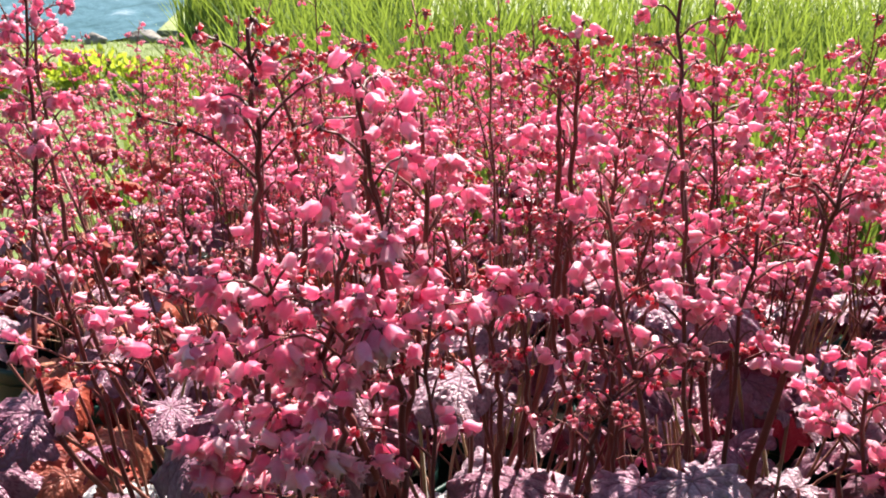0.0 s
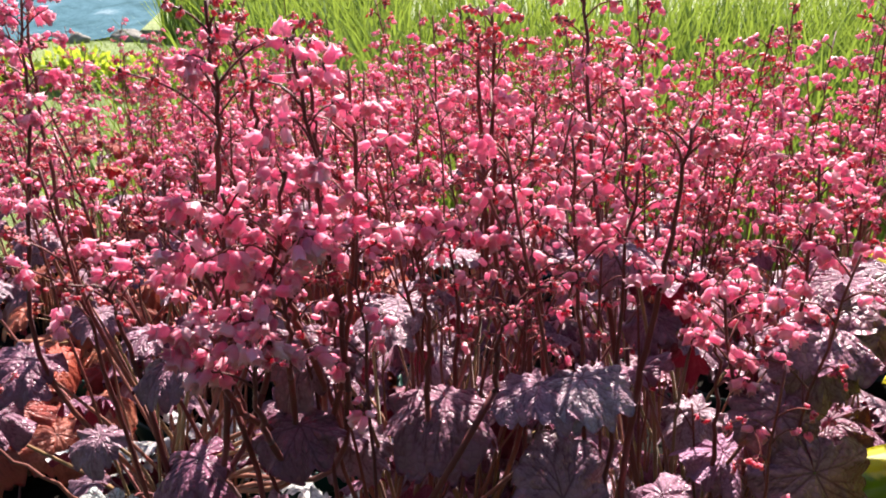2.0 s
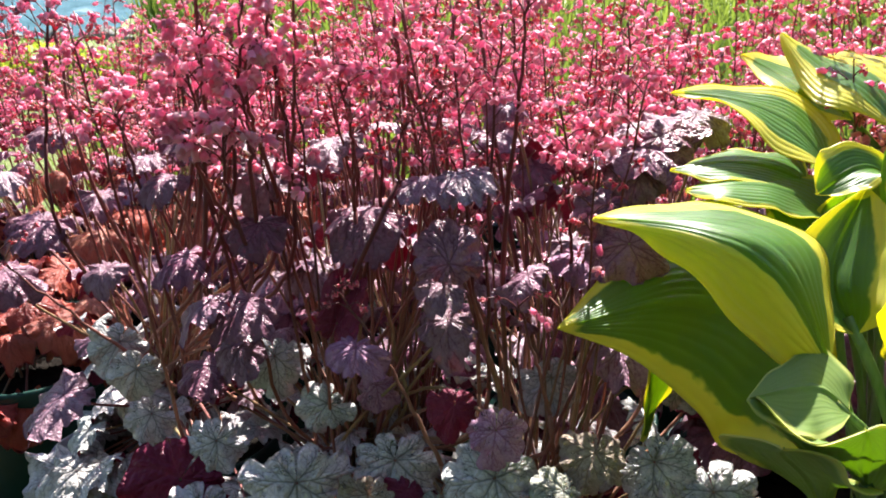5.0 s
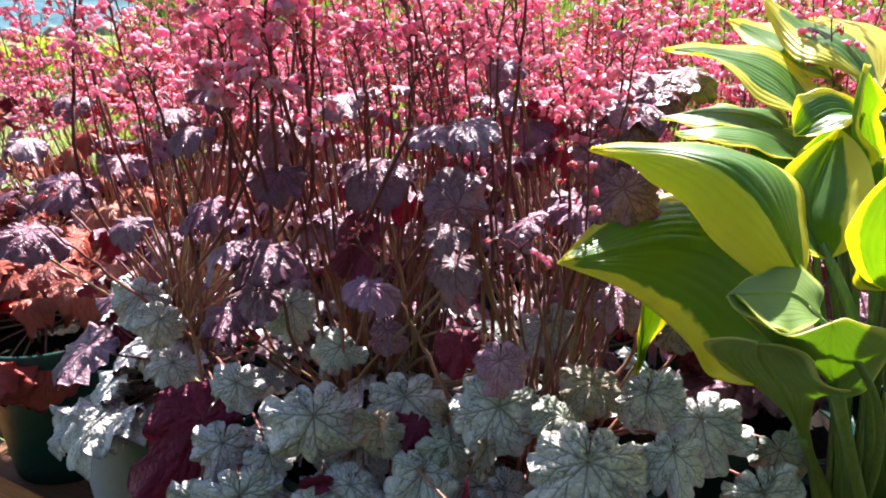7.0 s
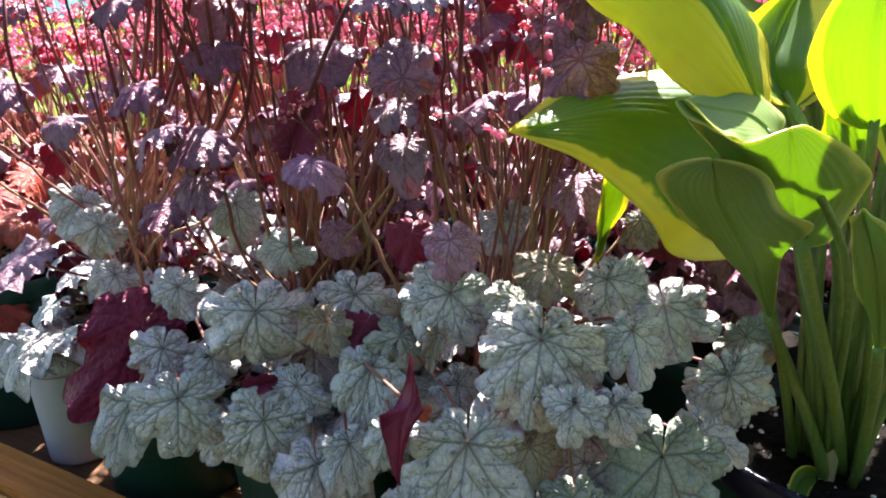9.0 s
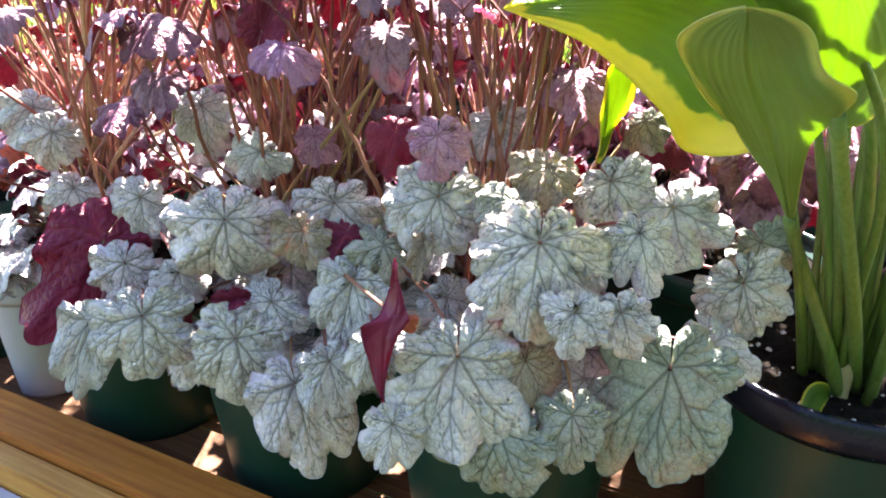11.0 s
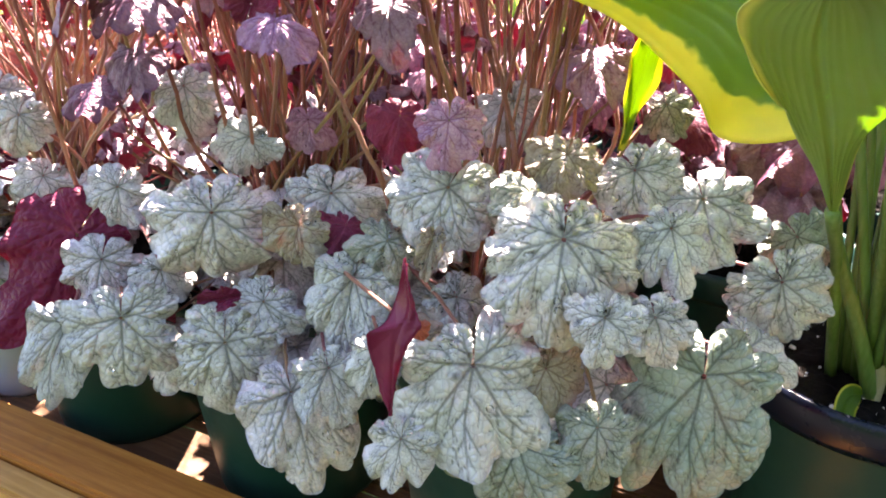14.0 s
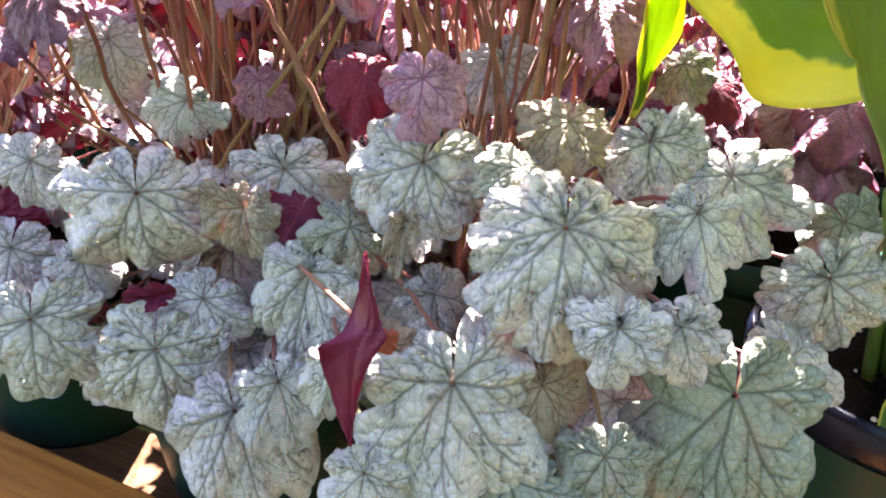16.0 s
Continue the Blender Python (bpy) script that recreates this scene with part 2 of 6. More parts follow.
GREEN_POT = plastic("green_plastic", (0.004, 0.028, 0.022), (0.007, 0.040, 0.031), 0.34)
DARK_POT = plastic("dark_pot_rim", (0.003, 0.005, 0.014), (0.006, 0.009, 0.022), 0.20)
PALE_POT = plastic("pale_plastic", (0.36, 0.37, 0.44), (0.44, 0.45, 0.52), 0.4)

_n = Nodes("potting_soil")
_c = _n.ramp(_n.noise(160, 6, 0.75), [(0.3, (0.003, 0.0025, 0.002)), (0.7, (0.016, 0.012, 0.009))])
_n.bump(_n.noise(240, 5, 0.7), 0.9, 0.004)
SOIL = _n.done(_c, 0.95, None, 0.3, 0.1)
_n = Nodes("perlite")
PERLITE = _n.done(_n.ramp(_n.noise(300, 3), [(0.3, (0.6, 0.59, 0.56)), (0.7, (0.8, 0.79, 0.76))]), 0.8)


def wood(name, a, b, c, rough=0.6):
    n = Nodes(name)
    g = n.stretched(7, 1.0, 26, 26, 6)
    base = n.ramp(g, [(0.25, a), (0.55, b), (0.8, c)])
    base = n.mix(n.ramp(n.stretched(60, 0.6, 9, 9, 4), [(0.45, 0.0), (0.75, 0.5)]), base, a)
    base = n.mix(n.ramp(n.noise(18, 5, 0.7), [(0.62, 0.0), (0.80, 0.45)]), base, (0.08, 0.035, 0.014))
    base = n.mix(n.ramp(n.noise(3, 3), [(0.4, 0.0), (0.7, 0.4)]), base, n.mix(0.5, base, (0.10, 0.06, 0.035)))
    n.bump(n.math("ADD", g, n.stretched(90, 1.2, 18, 18, 4)), 0.35, 0.0012)
    return n.done(base, n.ramp(n.noise(22, 4), [(0.3, rough - 0.12), (0.7, rough + 0.12)]), None, 0.3, 0.25)


BROWN_WOOD = wood("stained_timber", (0.32, 0.100, 0.014), (0.49, 0.180, 0.028), (0.60, 0.26, 0.048), 0.6)
YELLOW_WOOD = wood("fresh_timber", (0.38, 0.17, 0.035), (0.54, 0.27, 0.065), (0.64, 0.36, 0.11), 0.55)
DARK_WOOD = wood("slat_timber", (0.07, 0.03, 0.014), (0.13, 0.06, 0.025), (0.19, 0.10, 0.045), 0.7)

_n = Nodes("garden_ground")
_c = _n.ramp(_n.noise(0.9, 5, 0.65), [(0.3, (0.08, 0.13, 0.025)), (0.52, (0.13, 0.17, 0.04)), (0.75, (0.24, 0.23, 0.09))])
_c = _n.mix(_n.ramp(_n.noise(35, 4, 0.7), [(0.4, 0.0), (0.8, 0.6)]), _c, (0.05, 0.08, 0.02))
_n.bump(_n.noise(40, 5, 0.7), 0.8, 0.02)
GROUND = _n.done(_c, 0.9)
# dark surface of the added strip that soaks up bounced light
_n = Nodes("dark_strip")
_c = _n.ramp(_n.noise(14, 5, 0.65), [(0.3, (0.018, 0.018, 0.019)), (0.7, (0.045, 0.042, 0.038))])
_n.bump(_n.noise(300, 3), 0.4, 0.001)
DARK_STRIP = _n.done(_c, 0.8, None, 0.3, 0.2)
GRASS = plain_plant("grass_blade", [(0.0, (0.05, 0.12, 0.018)), (0.5, (0.10, 0.19, 0.035)), (1.0, (0.24, 0.30, 0.09))], 0.45, (0.34, 0.46, 0.06), 0.26, True)
SHRUB = plain_plant("shrub_leaf", [(0.0, (0.13, 0.21, 0.025)), (0.6, (0.22, 0.30, 0.045)), (1.0, (0.34, 0.37, 0.07))], 0.5, (0.5, 0.6, 0.05), 0.4, True)
# dark leaf of the added, unseen hedge that blocks sky light
SKY_BLOCK = plain_plant("sky_block_leaf", [(0.0, (0.022, 0.045, 0.012)), (1.0, (0.05, 0.085, 0.025))], 0.6, (0.05, 0.1, 0.01), 0.15, True)
_n = Nodes("pond_rock")
_c = _n.ramp(_n.noise(5, 5, 0.65), [(0.3, (0.07, 0.065, 0.055)), (0.6, (0.20, 0.19, 0.17)), (0.8, (0.42, 0.41, 0.40))])
_n.bump(_n.noise(14, 5, 0.7), 0.8, 0.03)
ROCK = _n.done(_c, 0.85)
_n = Nodes("blue_sheeting")
_n.bump(_n.noise(6, 4), 0.5, 0.05)
BLUE = _n.done(_n.ramp(_n.noise(3, 4), [(0.3, (0.025, 0.08, 0.10)), (0.6, (0.06, 0.14, 0.18)), (0.8, (0.20, 0.28, 0.32))]), 0.9, None, 0.3, 0.1)


# ---- building helpers ----
PLACE = {}


def mesh_from(name, verts, faces, mats, attrs=None, face_mats=None, smooth=True):
    me = bpy.data.meshes.new(name)
    me.from_pydata(np.asarray(verts, float).tolist(), [], faces)
    for m in mats if isinstance(mats, (list, tuple)) else [mats]:
        me.materials.append(m)
    if face_mats is not None:
        me.polygons.foreach_set("material_index", np.asarray(face_mats, np.int32))
    for key, values in (attrs or {}).items():
        a = me.attributes.new(key, "FLOAT", "POINT")
        a.data.foreach_set("value", np.asarray(values, np.float32))
    me.polygons.foreach_set("use_smooth", [smooth] * len(me.polygons))
    me.update()
    return me


def thing(name, m, label, category, group="", kind=""):
    ob = tagged(new(name), label, category, group, kind)
    ob.matrix_basis = m
    PLACE[ob] = m
    return ob


def attach(name, me, parent, m=None, label=""):
    """A mesh as a part of a thing or of a part; m is its pose in the world."""
    ob = new(name, me)
    m = Matrix() if m is None else m
    ob.parent = parent
    ob.matrix_parent_inverse = PLACE[parent].inverted()
    ob.matrix_basis = m
    PLACE[ob] = m
    if label:
        ob["label"] = label
    return ob


def solid(name, me, m, label, category, group="", kind=""):
    ob = tagged(new(name, me), label, category, group, kind)
    ob.matrix_basis = m
    PLACE[ob] = m
    return ob


def box(name, sx, sy, sz, mat_, bevel=0.003):
    bm = bmesh.new()
    bmesh.ops.create_cube(bm, size=1)
    bmesh.ops.scale(bm, vec=(sx, sy, sz), verts=bm.verts)
    if bevel:
        bmesh.ops.bevel(bm, geom=bm.edges[:], offset=bevel, segments=2, affect="EDGES")
    me = bpy.data.meshes.new(name)
    bm.to_mesh(me)
    bm.free()
    me.materials.append(mat_)
    return me


def lathe(name, profile, mat_, n=64):
    """profile: radius, height pairs from inside to outside."""
    v, f = [], []
    for r, z in profile:
        for k in range(n):
            a = 2 * math.pi * k / n
            v.append((r * math.cos(a), r * math.sin(a), z))
    for i in range(len(profile) - 1):
        for k in range(n):
            j = (k + 1) % n
            f.append((i * n + k, i * n + j, (i + 1) * n + j, (i + 1) * n + k))
    return mesh_from(name, v, f, mat_)


def tube_data(points, radii, sides=6, flat=1.0):
    """Vertices and faces of a tube along points."""
    pts = np.asarray(points, float)
    tang = np.gradient(pts, axis=0)
    tang /= np.linalg.norm(tang, axis=1)[:, None] + 1e-12
    ref = np.array([0.31, 0.17, 0.93]) if abs(tang[0][2]) < 0.9 else np.array([0.9, 0.37, 0.1])
    v, f = [], []
    for i, (p, t) in enumerate(zip(pts, tang)):
        a = np.cross(t, ref)
        a /= np.linalg.norm(a) + 1e-12
        b = np.cross(t, a)
        for k in range(sides):
            w = 2 * math.pi * k / sides
            v.append(p + radii[i] * (math.cos(w) * a + flat * math.sin(w) * b))
    for i in range(len(pts) - 1):
        for k in range(sides):
            j = (k + 1) % sides
            f.append((i * sides + k, i * sides + j, (i + 1) * sides + j, (i + 1) * sides + k))
    f.append(tuple(range(sides))[::-1])
    f.append(tuple((len(pts) - 1) * sides + k for k in range(sides)))
    return v, f


def bezier(p0, p1, p2, p3, n):
    t = np.linspace(0, 1, n)[:, None]
    p0, p1, p2, p3 = (np.asarray(p, float) for p in (p0, p1, p2, p3))
    return (1 - t) ** 3 * p0 + 3 * (1 - t) ** 2 * t * p1 + 3 * (1 - t) * t ** 2 * p2 + t ** 3 * p3


def through_points(points, n):
    """A smooth curve through a few points."""
    p = np.asarray(points, float)
    p = np.vstack([2 * p[0] - p[1], p, 2 * p[-1] - p[-2]])
    out = []
    for w in np.linspace(0, len(p) - 3 - 1e-6, n):
        i, q = int(w), w - int(w)
        a, b, c, d = p[i:i + 4]
        out.append(0.5 * (2 * b + (c - a) * q + (2 * a - 5 * b + 4 * c - d) * q * q + (3 * b - a - 3 * c + d) * q ** 3))
    return np.array(out)


def stack(parts):
    """Joins (verts, faces) lists into one."""
    v, f = [], []
    for pv, pf in parts:
        o = len(v)
        v.extend(pv)
        f.extend(tuple(o + i for i in face) for face in pf)
    return v, f


# ---- heuchera blades ----
def blade(name, seed, top, under, na=150, nr=18, droop=0.22, fold=0.0, ruffle=0.05, cup=0.0, lobes=7, notch=0.15, curl=0.0, long=1.0):
    """A lobed, scalloped, quilted heuchera leaf one unit wide: stalk joint at the origin, tip along +y, upper side +z."""
    rng = np.random.default_rng(seed)
    half = lobes // 2
    span = math.radians(177)
    step = math.radians(150) / (half + 0.12)
    centres = np.array([k * step * (1 + 0.05 * rng.normal()) + 0.05 * rng.normal() for k in range(-half, half + 1)])
    lens = np.array([(0.57 - 0.022 * k * k / (half / 3) ** 2) * (1 + 0.09 * rng.normal()) for k in range(-half, half + 1)])
    th = np.linspace(-span, span, na)
    d = np.abs(th[:, None] - centres[None]) / (step * 0.5)
    near = d.argmin(1)
    dn = d.min(1).clip(0, 1.04)
    r = lens[near] * (1 - 0.62 * notch * dn ** 3.2)
    warp = th + 0.10 * np.sin(3.1 * th + rng.uniform(0, 6.28)) + 0.05 * np.sin(7.3 * th + rng.uniform(0, 6.28))
    beat = (warp - centres[near]) / step * math.pi * 2.2 + 0.5 * rng.normal(size=len(centres))[near]
    deep = 0.065 * (1 + 0.6 * np.sin(2.7 * th + rng.uniform(0, 6.28)))
    r = r * (1 - deep + deep * np.abs(np.cos(beat)) ** 0.55)
    r = r * (1 + 0.03 * np.sin(5.3 * th + rng.uniform(0, 6.28)) + 0.02 * np.sin(11.7 * th + rng.uniform(0, 6.28)))
    closing = np.clip((span - np.abs(th)) / math.radians(8), 0, 1)
    r = r * (0.72 + 0.28 * closing ** 0.5)
    sag = rng.uniform(-0.10, 0.16, len(centres))
    segs = []
    for c, l in zip(centres, lens):
        e = np.array([math.sin(c), math.cos(c)])
        side = np.array([e[1], -e[0]])
        bend = 0.03 * rng.normal()
        mid = e * l * 0.5 + side * bend
        segs += [(np.zeros(2), mid, 0.011, 0.008), (mid, e * l * 0.97, 0.008, 0.004)]
        s0 = 1 if rng.random() < 0.5 else -1
        for q, s in ((0.24, s0), (0.36, -s0), (0.50, s0), (0.60, -s0), (0.73, s0), (0.82, -s0)):
            a = c + s * math.radians(36 + 6 * rng.normal())
            p0 = e * l * q + side * bend * (1 - abs(2 * q - 1))
            ln = l * (0.50 - 0.40 * q) * (1 + 0.12 * rng.normal())
            p1 = p0 + np.array([math.sin(a), math.cos(a)]) * ln
            segs.append((p0, p1, 0.0068, 0.0038))
            for qq, ss in ((0.45, 1), (0.7, -1)):
                aa = a + ss * math.radians(48)
                pp = p0 + (p1 - p0) * qq
                segs.append((pp, pp + np.array([math.sin(aa), math.cos(aa)]) * ln * 0.42, 0.0055, 0.003))
    rows = (np.linspace(0.02, 1, nr) ** 0.9)
    x = (rows[:, None] * (r * np.sin(th))[None]).ravel()
    y = (rows[:, None] * (r * np.cos(th))[None]).ravel()
    rad = np.repeat(rows, na)
    tht = np.tile(th, nr)
    pv = np.stack([x, y], 1)
    vein, far = np.zeros(len(pv)), np.ones(len(pv))
    fine = na > 100
    for a, c, w0, w1 in segs if fine else segs[::3]:
        ab = c - a
        k = ((pv - a) @ ab / (ab @ ab)).clip(0, 1)
        dist = np.linalg.norm(pv - a - k[:, None] * ab, axis=1)
        w = (w0 + (w1 - w0) * k) * (1 if fine else 1.5)
        vein = np.maximum(vein, np.exp(-(dist / w) ** 2))
        far = np.minimum(far, dist * (0.011 / w) ** 0.5)
    R = np.hypot(x, y)
    halo = np.exp(-(far / 0.030) ** 2)
    z = -droop * (R / 0.6) ** 2 * 0.5 + cup * R
    lob = np.cos((np.abs(tht) / step) * 2 * math.pi)
    z = z + (0.080 * lob - 0.02) * (R / 0.6) ** 2 - 0.045 * rad ** 6
    z = z - np.interp(tht, centres, sag) * (R / 0.55) ** 2.5
    ph = rng.uniform(0, 6.28, 4)
    z = z + ruffle * rad ** 4 * (np.sin(8 * tht + ph[0]) + 0.7 * np.sin(15 * tht + ph[1])) * 0.55
    z = z + 0.020 * (1 - np.exp(-(far / 0.034) ** 2)) * np.minimum(1, R * 5)
    z = z + 0.16 * np.sin(2.2 * x + ph[0]) * y * R + 0.14 * np.sin(ph[1]) * x * R
    z = z + 0.05 * np.maximum(0, 0.13 - R) * np.cos(ph[2])
    y = np.where(y > 0, y * long, y * 0.86)
    if fold:
        ang = fold * np.minimum(1, np.abs(x) / 0.08)
        x, z = x * np.cos(ang), z + np.abs(x) * np.sin(ang)
    if curl:
        k = np.clip(y, 0, None) * curl
        y, z = np.where(y > 0, np.sin(k) / curl, y), z - np.where(y > 0, (1 - np.cos(k)) / curl, 0)
    upper = np.stack([x, y, z], 1)
    faces, fm = [], []
    for i in range(nr - 1):
        a = i * na
        for k in range(na - 1):
            faces.append((a + k, a + na + k, a + na + k + 1, a + k + 1))
    faces = [q[::-1] for q in faces]
    fm = [0] * len(faces)
    # underside: fewer rows, same rim
    keep = sorted({*range(0, nr - 2, 3), nr - 2, nr - 1})
    lower = np.concatenate([upper[i * na:(i + 1) * na] - (0, 0, 0.026 if i < nr - 2 else (0.016 if i < nr - 1 else 0.005)) for i in keep])
    o = len(upper)
    for i in range(len(keep) - 1):
        a = o + i * na
        for k in range(na - 1):
            faces.append((a + k, a + na + k, a + na + k + 1, a + k + 1))
            fm.append(1)
    rim_u, rim_l = (nr - 1) * na, o + (len(keep) - 1) * na
    for k in range(na - 1):
        faces.append((rim_u + k, rim_u + k + 1, rim_l + k + 1, rim_l + k)[::-1])
        fm.append(0)
    low = np.concatenate([np.arange(i * na, (i + 1) * na) for i in keep])
    return mesh_from(name, np.concatenate([upper, lower]), faces, [top, under],
                     {"vein": np.r_[vein, vein[low]], "rad": np.r_[rad, rad[low]], "halo": np.r_[halo, halo[low]]}, fm)


def frame_of(p, tip, normal, size):
    """The pose of a blade at p whose tip points along tip and whose upper side faces normal."""
    y = Vector(tip).normalized()
    n = Vector(normal)
    z = (n - y * n.dot(y)).normalized()
    x = y.cross(z)
    m = Matrix((x, y, z)).transposed().to_4x4()
    return Matrix.Translation(p) @ m @ Matrix.Scale(size, 4)


def petiole_data(p, crown, tip, normal, r=0.0016, n=10):
    p, c, t, w = (np.asarray(q, float) for q in (p, crown, tip, normal))
    t, w = t / np.linalg.norm(t), w / np.linalg.norm(w)
    w = w - t * (w @ t)
    L = np.linalg.norm(p - c)
    pts = bezier(c, c + np.array([0, 0, L * 0.4]), p - w * L * 0.3 - t * L * 0.12, p - w * 0.001, n)
    return tube_data(pts, np.linspace(r * 1.3, r * 0.8, n), 6 if n > 7 else 4)


def petiole_mesh(*args):
    return mesh_from("petiole", *petiole_data(*args), PETIOLE)


# ---- bench ----
EDGE = Vector((-0.119, 0.301, 0.6))               # a point of the front board's back edge
ALONG, INWARD = Vector((0.868, -0.496, 0)).normalized(), Vector((0.496, 0.868, 0)).normalized()
BENCH_YAW = math.degrees(math.atan2(ALONG.y, ALONG.x))


def on_bench(s, d, z=0.0):
    return EDGE + ALONG * s + INWARD * d + Vector((0, 0, z))


def bench_pose(s, d, z, turn=0.0):
    p = on_bench(s, d)
    return pose(p.x, p.y, z, 0, 0, BENCH_YAW + turn)


SLAT_TOP = 0.555


def build_bench():
    bench = thing("display_bench", bench_pose(0, 0.6, 0), "weathered brown timber nursery bench with slatted top under the pots", "bench")
    attach("front_board", box("front_board", 3.1, 0.060, 0.05, BROWN_WOOD, 0.0035), bench, bench_pose(0, -0.030, 0.575), "brown stained front board")
    attach("fascia", box("fascia", 3.1, 0.030, 0.040, YELLOW_WOOD, 0.003), bench, bench_pose(0, -0.0765, 0.573), "pale fresh-sawn timber edge strip")
    attach("trim_rail", box("trim_rail", 3.1, 0.012, 0.03, PALE_POT, 0.002), bench, bench_pose(0, -0.0985, 0.55))
    slat = box("slat", 3.1, 0.085, 0.022, DARK_WOOD, 0.003)
    d = 0.052
    while d < 1.6:
        attach("slat", slat, bench, bench_pose(0, d, SLAT_TOP - 0.011))
        d += 0.101
    leg = box("leg", 0.07, 0.07, 0.52, DARK_WOOD, 0.004)
    for s in (-1.45, 0.0, 1.45):
        for d in (-0.005, 0.75, 1.45):
            attach("leg", leg, bench, bench_pose(s, d + 0.05, 0.24))
        attach("cross_beam", box("cross_beam", 0.05, 1.55, 0.06, DARK_WOOD, 0.003), bench, bench_pose(s, 0.79, 0.5025))


build_bench()


# ---- pots ----
def pot_meshes(r, h, mat_body, mat_rim):
    body = lathe("pot", [(0.0, 0.004), (r * 0.74, 0.004), (r * 0.92, h - 0.012), (r * 0.955, h - 0.012), (r * 0.955, h - 0.024), (r * 0.78, 0.006), (r * 0.765, 0.0), (0.0, 0.0)], mat_body)
    rim = lathe("rim", [(r * 0.925, h - 0.020), (r * 0.935, h - 0.002), (r * 0.955, h + 0.001), (r * 0.985, h), (r, h - 0.006), (r * 0.996, h - 0.024), (r * 0.975, h - 0.030), (r * 0.958, h - 0.027)], mat_rim)
    v, f = [(0, 0, h - 0.020)], []
    rng = np.random.default_rng(4)
    rr = r * 0.925
    for i in range(1, 13):
        for k in range(40):
            a = 2 * math.pi * k / 40
            q = rr * i / 12
            v.append((q * math.cos(a), q * math.sin(a), h - 0.022 + (rng.uniform(-0.003, 0.004) if i < 12 else 0)))
    for k in range(40):
        f.append((0, 1 + k, 1 + (k + 1) % 40))
    for i in range(11):
        for k in range(40):
            j = (k + 1) % 40
            f.append((1 + i * 40 + k, 1 + (i + 1) * 40 + k, 1 + (i + 1) * 40 + j, 1 + i * 40 + j))
    return body, rim, mesh_from("soil", v, f, SOIL)


POT = pot_meshes(0.114, 0.23, GREEN_POT, GREEN_POT)
BIG_POT = pot_meshes(0.112, 0.230, GREEN_POT, DARK_POT)
SMALL_POT = pot_meshes(0.055, 0.17, PALE_POT, PALE_POT)


def potted(name, s, d, label, category, group, pot=POT, pot_label="dark green plastic nursery pot"):
    """A plant's pot with its soil; returns the plant and its crown."""
    m = bench_pose(s, d, SLAT_TOP)
    plant = thing(name, m, label, category, group)
    body = attach("pot", pot[0], plant, m, pot_label)
    attach("rim", pot[1], body, m)
    attach("soil", pot[2], plant, m, "dark crumbly potting soil")
    return plant


# ---- flower stems ----
def bell_data(scale, rng, detail=8):
    """A hanging heuchera bell with a flared mouth, tip down, hung at the origin."""
    prof = [(0.06, 0.0), (0.20, -0.05), (0.31, -0.22), (0.36, -0.48), (0.30, -0.74), (0.33, -0.93), (0.34, -1.06)]
    v, f, rad = [], [], []
    for i, (r, z) in enumerate(prof):
        for k in range(detail):
            a = 2 * math.pi * k / detail
            w = r * (1 + (0.03, 0.05, 0.08, 0.12, 0.20, 0.30, 0.42)[i] * math.cos(a * 5)) * (1 + 0.05 * rng.normal())
            v.append((scale * w * math.cos(a), scale * w * math.sin(a), scale * (z - (0.11 * math.cos(a * 5) + 0.05 * rng.normal() if i > 4 else 0.0))))
            rad.append(i / (len(prof) - 1))
    for i in range(len(prof) - 1):
        for k in range(detail):
            j = (k + 1) % detail
            f.append((i * detail + k, (i + 1) * detail + k, (i + 1) * detail + j, i * detail + j))
    f.append(tuple(range(detail)))
    # closed within the mouth
    o = len(v)
    v.append((0, 0, -0.55 * scale))
    rad.append(0.2)
    base = (len(prof) - 1) * detail
    for k in range(detail):
        f.append((base + k, o, base + (k + 1) % detail))
    return np.array(v), f, np.array(rad)


_rng = np.random.default_rng(11)
BELL_NEAR = [bell_data(1.0, _rng, 15) for _ in range(5)]
BELL_FAR = [bell_data(1.0, _rng, 6) for _ in range(4)]
PINK_BELLS = [mesh_from("blossom", v, f, PINK, {"rad": r}) for v, f, r in BELL_NEAR]
RED_BELLS = [mesh_from("bud", v * (0.8, 0.8, 0.75), f, RED, {"rad": r}) for v, f, r in BELL_NEAR]


